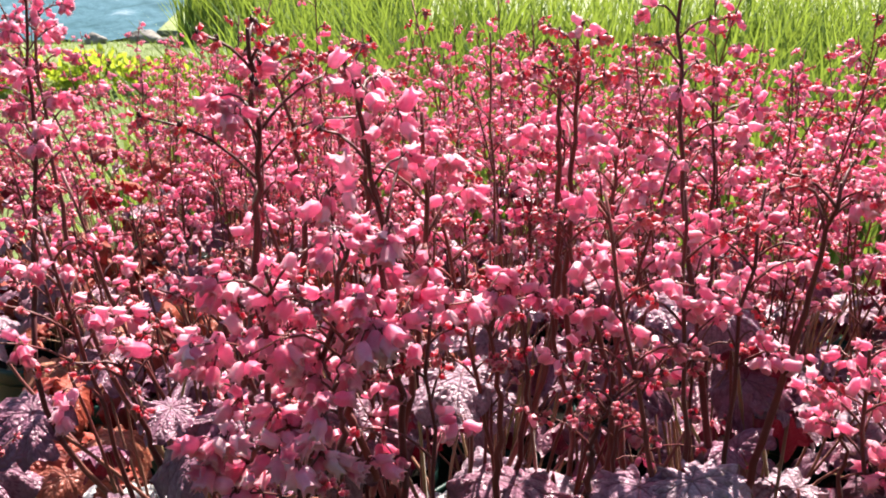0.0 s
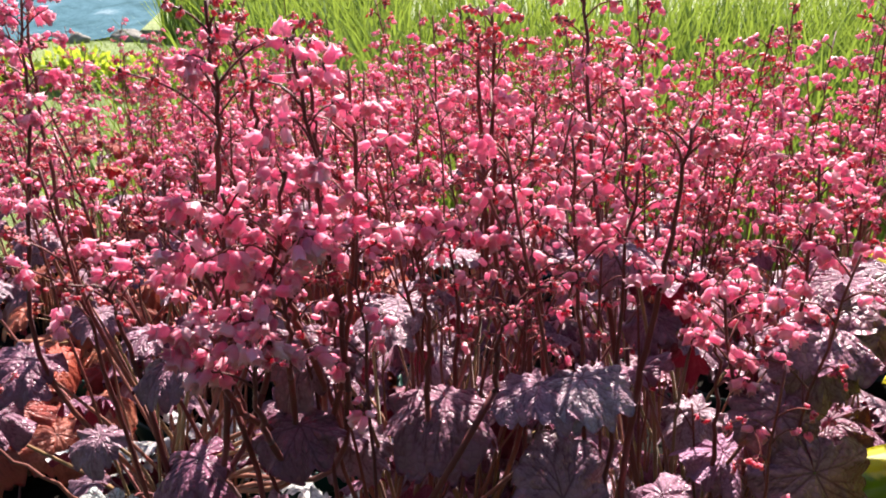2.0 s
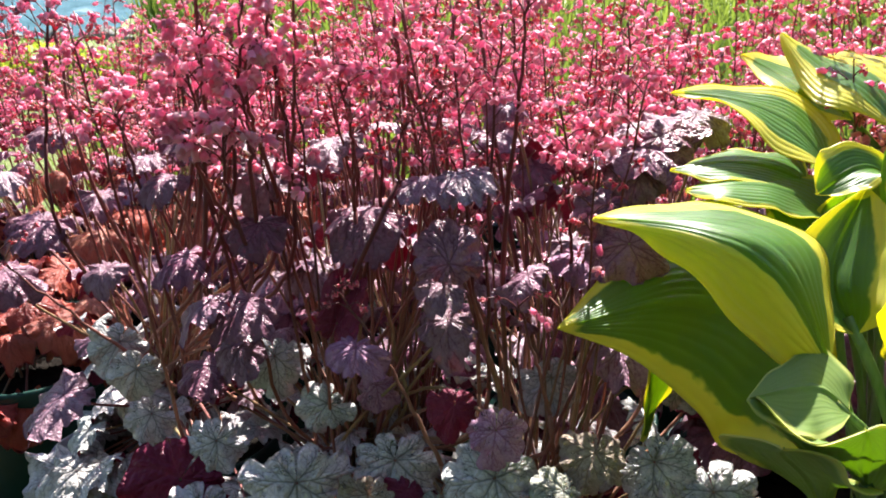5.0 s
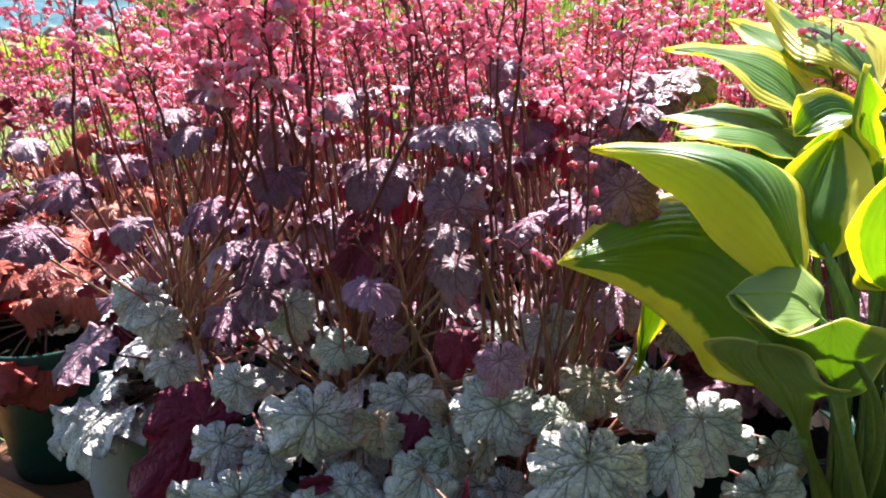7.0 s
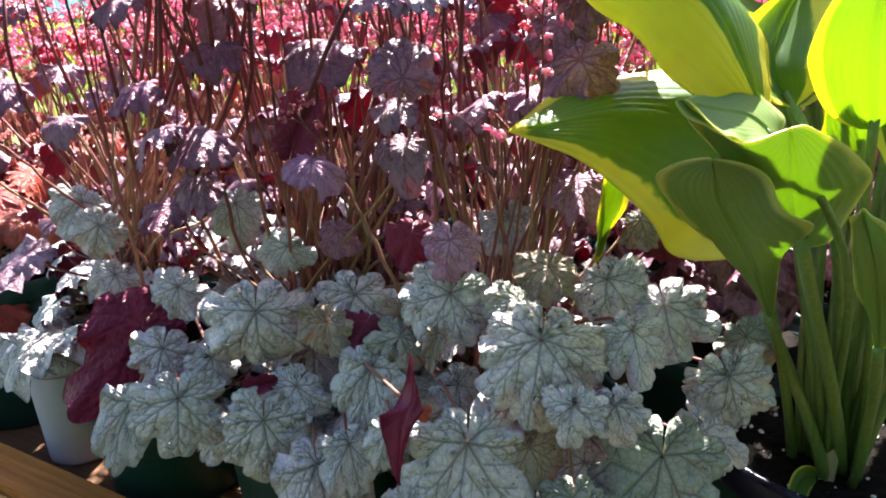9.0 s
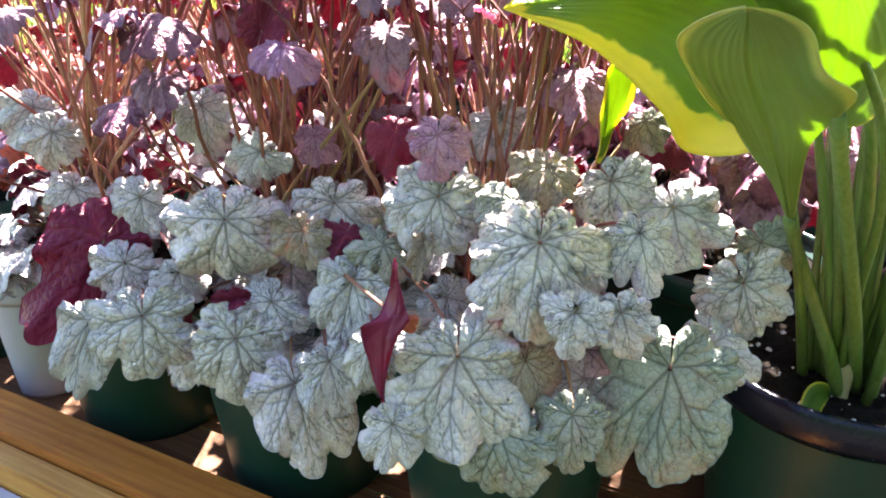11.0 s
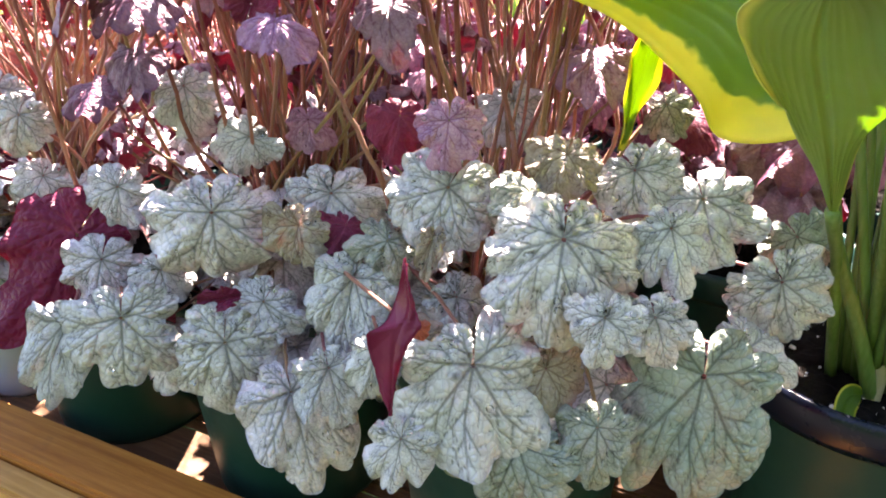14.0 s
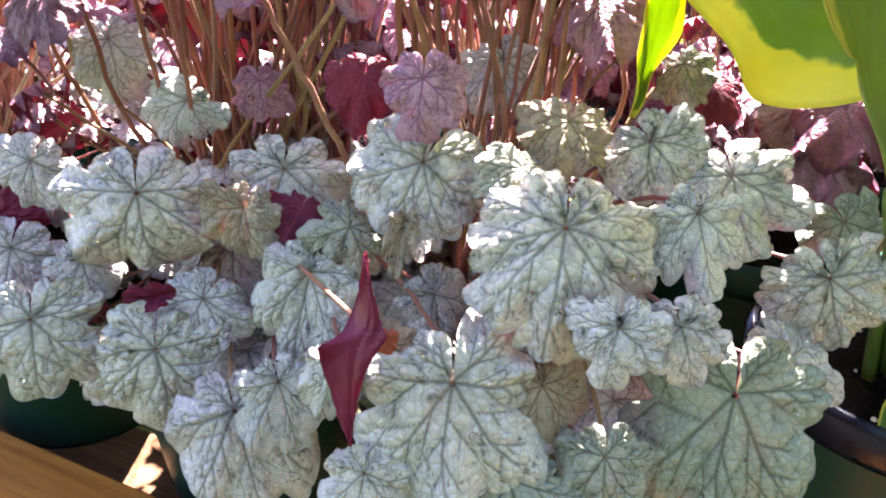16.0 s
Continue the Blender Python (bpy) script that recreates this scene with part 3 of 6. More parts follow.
def stem_data(base, top, rng, bow=0.04, flower_from=0.6, r=0.0017, side=1.0, branches=11, red=0.36, bell=0.0060, sides=6, dense=1.0, root=None):
    """A flower stalk with its branching panicle: tube meshes and the places of its bells."""
    base, top = np.asarray(base, float), np.asarray(top, float)
    L = np.linalg.norm(top - base)
    off = rng.normal(size=2) * bow * L
    a = base + (top - base) * 0.33 + np.array([off[0] * 0.6, off[1] * 0.6, 0.04 * L])
    b = base + (top - base) * 0.7 + np.array([off[0], off[1], 0.0])
    n = 16
    pts = bezier(base, a, b, top, n)
    pts[1:-1] += rng.normal(size=(n - 2, 3)) * 0.0009
    tubes = [tube_data(pts, np.linspace(r * 1.15, r * 0.45, n), sides)]
    if root is not None:
        root = np.asarray(root, float)
        drop = np.linalg.norm(base - root)
        low = bezier(root, root + np.array([0, 0, drop * 0.45]), base - (pts[1] - pts[0]) / np.linalg.norm(pts[1] - pts[0]) * drop * 0.4, base, 12)
        tubes.append(tube_data(low, np.linspace(r * 1.3, r * 1.15, 12), sides))
    bells = []
    turn = rng.uniform(0, 6.28)
    for k in range(branches):
        q = flower_from + (1 - flower_from) * (k + rng.uniform(-0.3, 0.3)) / branches
        q = min(max(q, 0.2), 0.995)
        i = q * (n - 1)
        i0 = min(int(i), n - 2)
        p = pts[i0] + (pts[i0 + 1] - pts[i0]) * (i - i0)
        turn += 2.4 + rng.normal() * 0.4
        up = (q - flower_from) / (1 - flower_from)
        ln = side * (0.036 * (1 - 0.66 * up)) * rng.uniform(0.6, 1.3)
        out = np.array([math.cos(turn), math.sin(turn), 0])
        e = p + out * ln + np.array([0, 0, ln * rng.uniform(0.2, 0.8)])
        m = p + out * ln * 0.45 + np.array([0, 0, ln * 0.55])
        bp = bezier(p, p + (m - p) * 0.7, m, e, 5)
        tubes.append(tube_data(bp, np.linspace(r * 0.42, r * 0.22, 5), 4))
        is_red = rng.random() < red + 0.08 + 0.25 * (up - 0.4)
        count = max(3, int(dense * (10.0 - 4.0 * up) * rng.uniform(0.6, 1.35) * (1.7 if is_red else 1)))
        for c in range(count):
            w = bp[3 + int(rng.integers(0, 2))] if c else bp[-1]
            size = bell * rng.uniform(0.7, 1.25) * (0.56 if is_red else 1)
            dirn = rng.normal(size=3) * (1, 1, 0.7) + np.array([0, 0, -0.75]) + out * 0.5
            dirn /= np.linalg.norm(dirn)
            hang = w + dirn * size * 0.30 + rng.normal(size=3) * size * 0.22
            turnq = Vector((0, 0, -1)).rotation_difference(Vector(dirn)).to_matrix().to_4x4()
            m4 = Matrix.Translation(hang) @ turnq @ Matrix.Rotation(rng.uniform(0, 6.28), 4, "Z") @ Matrix.Scale(size, 4)
            bells.append((m4, is_red))
            tubes.append(tube_data([w, (w + hang) / 2 + (0, 0, 0.002), hang], [r * 0.22] * 3, 3))
    return stack(tubes), bells


def joined_bells(bells, rng, source):
    pv, pf, pr, fm = [], [], [], []
    o = 0
    for m, is_red in bells:
        v, f, rad = source[int(rng.integers(0, len(source)))]
        mm = np.array(m)
        pv.append(v @ mm[:3, :3].T + mm[:3, 3])
        pf.extend(tuple(o + i for i in q) for q in f)
        fm.extend([1 if is_red else 0] * len(f))
        pr.append(rad)
        o += len(v)
    return mesh_from("panicle", np.concatenate(pv), pf, [PINK, RED], {"rad": np.concatenate(pr)}, fm)


def flower_stem(plant, base, top, seed, near=False, **kw):
    rng = np.random.default_rng(seed)
    if 500 <= seed < 600:
        kw["root"] = CROWN[plant] + Vector(((seed * 31 % 13 - 6) * 0.005, 0.02 + (seed * 17 % 13 - 6) * 0.005, 0))
    (v, f), bells = stem_data(base, top, rng, **kw)
    stem = attach("flower_stem", mesh_from("flower_stem", v, f, STEM), plant, None)
    if not bells:
        return stem
    if near:
        for m, is_red in bells:
            pick = RED_BELLS if is_red else PINK_BELLS
            attach("bud" if is_red else "blossom", pick[int(rng.integers(0, 5))], stem, m)
    else:
        tagged(attach("panicle", joined_bells(bells, rng, BELL_FAR), stem, None, "coral-pink bell flowers and red buds"), kind="stuff")
    return stem


# ---- blade stock, shared by repeats ----
def stock(kind, n, top, seed, **kw):
    rng = np.random.default_rng(seed)
    out = []
    for k in range(n):
        out.append(blade("leaf", seed * 50 + k, top, WINE, droop=rng.uniform(0.1, 0.5), ruffle=rng.uniform(0.05, 0.12), fold=rng.choice([0, 0, 0.25, 0.5]),
                         curl=rng.choice([0.0, 0.0, 1.2, 2.0]), **kw))
    return out


SILVER_STOCK = stock("silver", 8, SILVER, 3, na=180, nr=22)
PLUM_STOCK = stock("plum", 8, PLUM, 5, na=150, nr=16)
CORAL_STOCK = stock("coral", 5, CORAL, 7, na=110, nr=12)
FAR_PLUM = stock("far_plum", 5, PLUM, 9, na=80, nr=8)
MAUVE_STOCK = stock("mauve", 3, MAUVE, 13, na=150, nr=18)


# ---- plants of the front row, heuchera ----
FRONT = "silver-leaved heucheras along the bench front"
TXT = "potted heuchera with silvery veined leaves and coral-pink flower spikes"
plant_a = potted("potted_heuchera", -0.172, 0.112, TXT, "potted plant", FRONT)
plant_b = potted("potted_heuchera", 0.070, 0.112, TXT, "potted plant", FRONT)
plant_c = potted("potted_heuchera", 0.305, 0.118, TXT, "potted plant", FRONT)
CROWN = {plant_a: on_bench(-0.18, 0.09, 0.185), plant_b: on_bench(0.085, 0.09, 0.185), plant_c: on_bench(0.30, 0.10, 0.185)}


_n = Nodes("water")
_n.p.inputs["Transmission Weight"].default_value = 1.0
_n.p.inputs["IOR"].default_value = 1.33
WATER = _n.done((1, 1, 1), 0.02)


def beads(me, count, size, seed, upper):
    """Rain beads lying on a blade's upper side, in the blade's own units."""
    rng = np.random.default_rng(seed)
    co = np.empty(len(me.vertices) * 3)
    me.vertices.foreach_get("co", co)
    no = np.empty(len(me.vertices) * 3)
    me.vertices.foreach_get("normal", no)
    co, no = co.reshape(-1, 3), no.reshape(-1, 3)
    parts = []
    for k in range(count):
        i = int(rng.integers(upper // 8, upper - 300))
        n = no[i] / (np.linalg.norm(no[i]) + 1e-9)
        a = np.cross(n, (0.3, 0.2, 0.9))
        a /= np.linalg.norm(a)
        c = np.cross(n, a)
        r = rng.choice([0.0010, 0.0014, 0.0020, 0.0026], p=[0.4, 0.3, 0.2, 0.1]) / size
        v, f = [], []
        for q, h in ((1.0, -0.1), (0.93, 0.42), (0.6, 0.80)):
            for j in range(8):
                w = 2 * math.pi * j / 8
                v.append(co[i] + r * (q * (math.cos(w) * a + math.sin(w) * c) + h * n))
        v.append(co[i] + r * 0.95 * n)
        for s in range(2):
            for j in range(8):
                f.append((s * 8 + j, s * 8 + (j + 1) % 8, s * 8 + 8 + (j + 1) % 8, s * 8 + 8 + j))
        f.extend((16 + j, 16 + (j + 1) % 8, 24) for j in range(8))
        f.append(tuple(range(7, -1, -1)))
        parts.append((v, f))
    return mesh_from("rainwater", *stack(parts), WATER)


def hero(plant, p, tip, normal, size, seed, top=SILVER, droop=0.28, fold=0.0, curl=0.0, ruffle=0.06, notch=0.15, lobes=7, long=1.0, stalk=True, flip=False, label=""):
    """One leaf of the front row, at its own place, with its stalk."""
    tip, normal = Vector(tip), Vector(normal)
    if seed < 50 and tip.y < -0.6:
        tip, normal, size = Vector((tip.x, tip.y * 0.66, tip.z - 0.32)), normal + Vector((0, -0.25, 0)), size * 0.95
    me = blade("leaf", 900 + seed, WINE if flip else top, top if flip else WINE, *((250, 32) if seed < 60 else (170, 20)), droop, fold, ruffle, 0.0, lobes, notch, curl, long)
    leaf = attach("leaf", me, plant, frame_of(p, tip, normal, size), label)
    wet = 200 if seed == 0 else (90 if seed in (1, 2, 3, 4, 7, 8, 10, 11, 14, 15, 16, 21, 22) else 30)
    if seed < 44 and not flip:
        tagged(attach("rainwater", beads(me, wet, size, seed, 250 * 32), leaf, frame_of(p, tip, normal, size), "clear rain beads"), kind="stuff")
    if stalk:
        c = CROWN[plant] + Vector(((seed * 37 % 11 - 5) * 0.006, (seed * 53 % 11 - 5) * 0.006, 0))
        attach("petiole", petiole_mesh(p, c, tip, normal), leaf, None)
    return leaf


# leaves that drape over the pots, one by one
hero(plant_c, (0.204, 0.103, 0.924), (-0.18, -0.90, -0.43), (-0.14, -0.73, 0.67), 0.105, 0, droop=0.3, notch=0.10, lobes=9)
hero(plant_b, (0.150, 0.084, 0.852), (-0.06, -0.41, -0.91), (-0.04, -0.65, 0.76), 0.099, 1, droop=0.25, long=1.25)
hero(plant_b, (-0.022, 0.202, 0.907), (0.02, -0.63, -0.79), (0.21, -0.73, 0.65), 0.101, 2, droop=0.35, curl=1.2)
hero(plant_c, (0.141, 0.168, 0.934), (-0.53, -0.32, -0.78), (-0.03, -0.77, 0.64), 0.082, 3, droop=0.35, long=1.06)
hero(plant_b, (0.059, 0.228, 0.910), (-0.14, -0.82, -0.58), (0.09, -0.76, 0.64), 0.085, 4, droop=0.3, notch=0.38)
hero(plant_c, (0.192, 0.150, 0.935), (-0.86, -0.56, -0.22), (-0.11, -0.76, 0.64), 0.048, 5, top=SAGE)
hero(plant_c, (0.219, 0.171, 0.954), (-0.38, -0.95, -0.34), (-0.15, -0.78, 0.61), 0.060, 6, top=TAN)
hero(plant_c, (0.268, 0.180, 0.939), (0.37, -0.84, -0.20), (-0.22, -0.75, 0.62), 0.074, 7)
hero(plant_c, (0.310, 0.162, 0.924), (0.16, -0.82, -0.47), (-0.28, -0.72, 0.64), 0.081, 8, notch=0.3)
hero(plant_c, (0.273, 0.117, 0.923), (0.08, -0.41, -0.91), (-0.25, -0.71, 0.66), 0.050, 9, notch=0.36, long=1.47)
hero(plant_b, (0.146, 0.160, 0.857), (0.49, -0.38, -0.79), (-0.03, -0.70, 0.72), 0.048, 10, droop=0.5, long=1.24)
hero(plant_b, (0.076, 0.172, 0.868), (-0.26, -0.38, -0.89), (0.07, -0.71, 0.70), 0.067, 11, fold=0.35, long=1.58)
hero(plant_b, (0.038, 0.197, 0.898), (-0.39, -0.36, -0.85), (0.12, -0.74, 0.66), 0.052, 12, top=TAN, fold=0.3, long=1.13)
hero(plant_b, (0.100, 0.175, 0.894), (-0.59, -0.67, -0.40), (0.03, -0.74, 0.68), 0.051, 13, top=SAGE, notch=0.36)
hero(plant_c, (0.221, 0.064, 0.893), (-0.22, -0.39, -0.89), (-0.17, -0.67, 0.73), 0.049, 14, notch=0.2)
hero(plant_c, (0.250, 0.066, 0.891), (0.22, -0.41, -0.89), (-0.22, -0.66, 0.72), 0.047, 15, long=1.22)
hero(plant_c, (0.346, 0.111, 0.887), (0.35, -0.40, -0.85), (-0.34, -0.64, 0.69), 0.066, 16, lobes=9, long=1.18)
hero(plant_c, (0.322, 0.095, 0.848), (0.91, -0.21, -0.36), (-0.30, -0.61, 0.73), 0.059, 17, droop=0.4, long=1.56)
hero(plant_c, (0.290, 0.078, 0.842), (-0.13, -0.40, -0.91), (-0.26, -0.60, 0.75), 0.097, 18, top=SAGE, droop=0.2, notch=0.22, long=1.52)
hero(plant_c, (0.225, 0.070, 0.813), (-0.14, -0.40, -0.91), (-0.16, -0.59, 0.79), 0.057, 19, top=SAGE, long=1.41)
hero(plant_b, (0.178, 0.075, 0.797), (-0.45, -0.34, -0.82), (-0.08, -0.59, 0.80), 0.080, 20, top=SAGE, droop=0.2)
hero(plant_b, (0.033, 0.130, 0.805), (0.21, -0.41, -0.89), (0.13, -0.63, 0.77), 0.082, 21, fold=0.25, droop=0.4, long=1.68)
hero(plant_b, (-0.015, 0.163, 0.825), (-0.00, -0.41, -0.91), (0.19, -0.65, 0.73), 0.086, 22, droop=0.3, long=1.07)
hero(plant_a, (-0.092, 0.187, 0.834), (0.00, -0.71, -0.63), (0.28, -0.65, 0.71), 0.101, 23, droop=0.35, notch=0.34)
hero(plant_a, (-0.133, 0.195, 0.829), (-0.29, -0.38, -0.88), (0.32, -0.64, 0.70), 0.055, 24, fold=0.3, long=2.30)
hero(plant_a, (-0.118, 0.236, 0.858), (-0.19, -0.72, -0.55), (0.30, -0.68, 0.67), 0.068, 25, droop=0.3)
hero(plant_a, (-0.197, 0.340, 0.891), (-0.29, -0.74, -0.31), (0.35, -0.71, 0.61), 0.057, 26)
hero(plant_a, (-0.109, 0.270, 0.904), (-0.40, -0.36, -0.84), (0.29, -0.73, 0.62), 0.056, 27, droop=0.4, long=1.14)
hero(plant_b, (0.009, 0.190, 0.842), (-0.48, -0.55, -0.61), (0.16, -0.69, 0.71), 0.061, 28)
hero(plant_a, (-0.072, 0.225, 0.853), (0.27, -0.75, -0.63), (0.25, -0.69, 0.68), 0.050, 29)
hero(plant_b, (0.059, 0.130, 0.823), (0.17, -0.41, -0.90), (0.09, -0.65, 0.76), 0.050, 30, fold=0.3, long=1.57)
hero(plant_b, (0.106, 0.072, 0.809), (-0.20, -0.39, -0.90), (0.03, -0.60, 0.80), 0.045, 31, ruffle=0.1, long=1.38)
hero(plant_b, (0.091, 0.112, 0.844), (-0.32, -0.37, -0.87), (0.05, -0.66, 0.75), 0.035, 32, long=1.59)
hero(plant_c, (0.196, 0.092, 0.842), (0.31, -0.40, -0.86), (-0.12, -0.64, 0.76), 0.054, 33, top=TAN, droop=0.4, long=1.25)
hero(plant_b, (0.130, 0.150, 0.907), (-0.25, -0.38, -0.89), (-0.01, -0.74, 0.67), 0.025, 34, top=TAN, fold=0.6, long=2.08)
hero(plant_b, (0.141, 0.163, 0.980), (-0.12, -0.84, -0.65), (-0.03, -0.81, 0.59), 0.050, 35, top=MAUVE, notch=0.16)
hero(plant_c, (0.198, 0.270, 0.966), (0.09, -0.92, -0.55), (-0.11, -0.81, 0.57), 0.065, 36)
hero(plant_b, (0.039, 0.290, 0.949), (0.22, -0.95, -0.49), (0.11, -0.80, 0.58), 0.045, 37, top=MAUVE)
hero(plant_c, (0.318, 0.270, 0.961), (0.15, -0.90, -0.43), (-0.26, -0.78, 0.57), 0.053, 38, top=SAGE)
hero(plant_b, (0.112, 0.100, 0.857), (0.84, 0.18, 0.50), (0.02, -0.66, 0.75), 0.042, 39, top=TAN, long=1.08)
hero(plant_a, (-0.227, 0.360, 0.963), (-0.31, -0.71, -0.46), (0.39, -0.75, 0.54), 0.064, 40)
hero(plant_b, (-0.056, 0.300, 0.975), (0.23, -0.55, -0.85), (0.23, -0.80, 0.55), 0.059, 41)
hero(plant_a, (-0.200, 0.330, 0.947), (-0.34, -0.67, -0.54), (0.37, -0.74, 0.56), 0.057, 42)
hero(plant_b, (-0.004, 0.270, 0.942), (-0.47, -0.69, -0.50), (0.17, -0.79, 0.59), 0.058, 43)
hero(plant_a, (-0.151, 0.270, 0.863), (-0.54, 0.15, 0.75), (0.32, -0.69, 0.65), 0.045, 44)
hero(plant_c, (0.169, 0.120, 0.843), (0.76, -0.29, -0.57), (-0.07, -0.66, 0.75), 0.037, 45, top=SAGE, long=1.18)
hero(plant_c, (0.373, 0.150, 0.900), (0.51, -0.37, -0.78), (-0.36, -0.66, 0.66), 0.050, 46, top=SAGE, long=1.30)
def high(plant, p, tip, normal, size, seed, **kw):
    """A small domed leaf carried on a stalk, its upper side to the sky."""
    n = Vector(normal) * 0.32 + Vector((0.09 * (seed % 5 - 2), -0.10 + 0.07 * (seed % 3), 0.85))
    d = Vector(tip)
    d = Vector((d.x, d.y - 0.15, d.z * 0.30))
    back = Vector((d.x, d.y, 0)).normalized() * size * 0.18
    hero(plant, Vector(p) - back, d, n, size * 1.06, seed, **kw)


# small leaves carried higher on the stalks
high(plant_b, (0.091, 0.217, 1.159), (-0.30, -0.87, -0.57), (0.01, -0.52, 0.86), 0.046, 60, top=PLUM, droop=0.22, ruffle=0.1, fold=0.00, curl=0.0)
high(plant_b, (0.118, 0.217, 1.163), (0.28, -0.94, -0.43), (-0.03, -0.76, 0.64), 0.046, 61, top=PLUM, droop=0.27, ruffle=0.1, fold=0.10, curl=0.3)
hero(plant_b, (0.107, 0.209, 1.097), (-0.08, 0.32, 0.95), (-0.01, -0.35, 0.94), 0.056, 62, top=PLUM, notch=0.14, long=1.1)
high(plant_b, (0.040, 0.263, 1.122), (-0.15, -0.98, -0.33), (0.05, -0.61, 0.79), 0.069, 63, top=PLUM, droop=0.37, ruffle=0.1, fold=0.00, curl=0.9)
high(plant_b, (0.034, 0.183, 1.036), (-0.07, -0.32, -0.95), (0.05, -0.45, 0.89), 0.044, 64, top=MAUVE, droop=0.42, ruffle=0.1, fold=0.10, curl=0.0)
high(plant_b, (0.104, 0.222, 1.042), (-0.08, -0.32, -0.95), (-0.01, -0.68, 0.73), 0.048, 65, top=PLUM, droop=0.47, ruffle=0.1, fold=0.20, curl=0.3)
high(plant_b, (0.096, 0.215, 1.077), (-0.51, -0.27, -0.82), (0.00, -0.34, 0.94), 0.045, 66, fold=0.00, top=PLUM, droop=0.22, ruffle=0.1, curl=0.6)
high(plant_a, (-0.047, 0.236, 1.120), (-0.21, -0.31, -0.93), (0.14, -0.59, 0.80), 0.051, 67, curl=0.9, top=PLUM, droop=0.27, ruffle=0.1, fold=0.10)
high(plant_b, (-0.042, 0.260, 1.157), (-0.21, -0.31, -0.93), (0.11, -0.51, 0.85), 0.056, 68, top=PLUM, droop=0.32, ruffle=0.1, fold=0.20, curl=0.0)
high(plant_a, (-0.063, 0.241, 1.050), (-0.16, -0.78, -0.55), (0.17, -0.67, 0.72), 0.061, 69, top=PLUM, droop=0.37, ruffle=0.1, fold=0.00, curl=0.3)
high(plant_a, (-0.097, 0.229, 1.057), (-0.75, -0.21, -0.63), (0.10, -0.32, 0.94), 0.050, 70, top=PLUM, fold=0.10, droop=0.42, ruffle=0.1, curl=0.6)
high(plant_a, (-0.119, 0.245, 1.156), (-0.31, -0.76, -0.52), (0.20, -0.59, 0.78), 0.043, 71, top=PLUM, droop=0.47, ruffle=0.1, fold=0.20, curl=0.9)
high(plant_a, (-0.135, 0.260, 1.170), (-0.05, -0.84, -0.60), (0.18, -0.49, 0.85), 0.034, 72, top=PLUM, droop=0.22, ruffle=0.1, fold=0.00, curl=0.0)
high(plant_a, (-0.282, 0.478, 1.084), (0.04, -0.58, -0.85), (0.30, -0.69, 0.66), 0.053, 73, top=PLUM, droop=0.27, ruffle=0.1, fold=0.10, curl=0.3)
high(plant_a, (-0.315, 0.400, 1.075), (-0.36, -0.60, -0.58), (0.16, -0.31, 0.93), 0.068, 74, top=PLUM, droop=0.32, ruffle=0.1, fold=0.20, curl=0.6)
high(plant_a, (-0.119, 0.250, 1.090), (-0.81, -0.18, -0.56), (0.19, -0.56, 0.81), 0.056, 75, top=PLUM, fold=0.00, droop=0.37, ruffle=0.1, curl=0.9)
high(plant_a, (-0.081, 0.218, 1.195), (0.37, -0.30, -0.88), (0.15, -0.51, 0.85), 0.044, 76, curl=0.0, top=PLUM, droop=0.42, ruffle=0.1, fold=0.10)
high(plant_c, (0.242, 0.250, 1.113), (0.21, -0.31, -0.93), (-0.16, -0.72, 0.68), 0.046, 77, top=PLUM, droop=0.47, ruffle=0.1, fold=0.20, curl=0.3)
high(plant_c, (0.218, 0.348, 1.067), (-0.73, -0.21, -0.65), (-0.06, -0.34, 0.94), 0.052, 78, top=PLUM, droop=0.22, ruffle=0.1, fold=0.00, curl=0.6)
high(plant_a, (-0.334, 0.500, 1.153), (0.04, -0.83, -0.57), (0.28, -0.58, 0.77), 0.047, 79, top=PLUM, droop=0.27, ruffle=0.1, fold=0.10, curl=0.9)
high(plant_b, (0.011, 0.282, 1.178), (-0.16, -0.85, -0.65), (0.07, -0.52, 0.85), 0.051, 80, top=PLUM, droop=0.32, ruffle=0.1, fold=0.20, curl=0.0)
high(plant_c, (0.314, 0.300, 1.193), (-0.25, -0.31, -0.92), (-0.24, -0.75, 0.61), 0.052, 81, top=PLUM, droop=0.37, ruffle=0.1, fold=0.00, curl=0.3)
high(plant_c, (0.263, 0.300, 1.182), (-0.87, -0.15, -0.47), (-0.09, -0.36, 0.93), 0.055, 82, top=PLUM, fold=0.10, droop=0.42, ruffle=0.1, curl=0.6)
high(plant_a, (-0.077, 0.250, 1.006), (-0.39, -0.55, -0.67), (0.14, -0.53, 0.84), 0.050, 83, top=PLUM, droop=0.47, ruffle=0.1, fold=0.20, curl=0.9)
high(plant_a, (-0.114, 0.260, 0.983), (-0.72, -0.22, -0.66), (0.14, -0.43, 0.89), 0.054, 84, fold=0.00, top=PLUM, droop=0.22, ruffle=0.1, curl=0.0)
high(plant_c, (0.299, 0.300, 1.086), (0.13, -0.77, -0.62), (-0.20, -0.70, 0.68), 0.049, 85, top=PLUM, droop=0.27, ruffle=0.1, fold=0.10, curl=0.3)
high(plant_a, (-0.219, 0.330, 1.050), (-0.09, -0.52, -0.84), (0.14, -0.32, 0.94), 0.040, 86, top=PLUM, droop=0.32, ruffle=0.1, fold=0.20, curl=0.6)
high(plant_b, (-0.026, 0.330, 1.051), (-0.24, -0.64, -0.73), (0.10, -0.57, 0.81), 0.051, 87, top=PLUM, droop=0.37, ruffle=0.1, fold=0.00, curl=0.9)
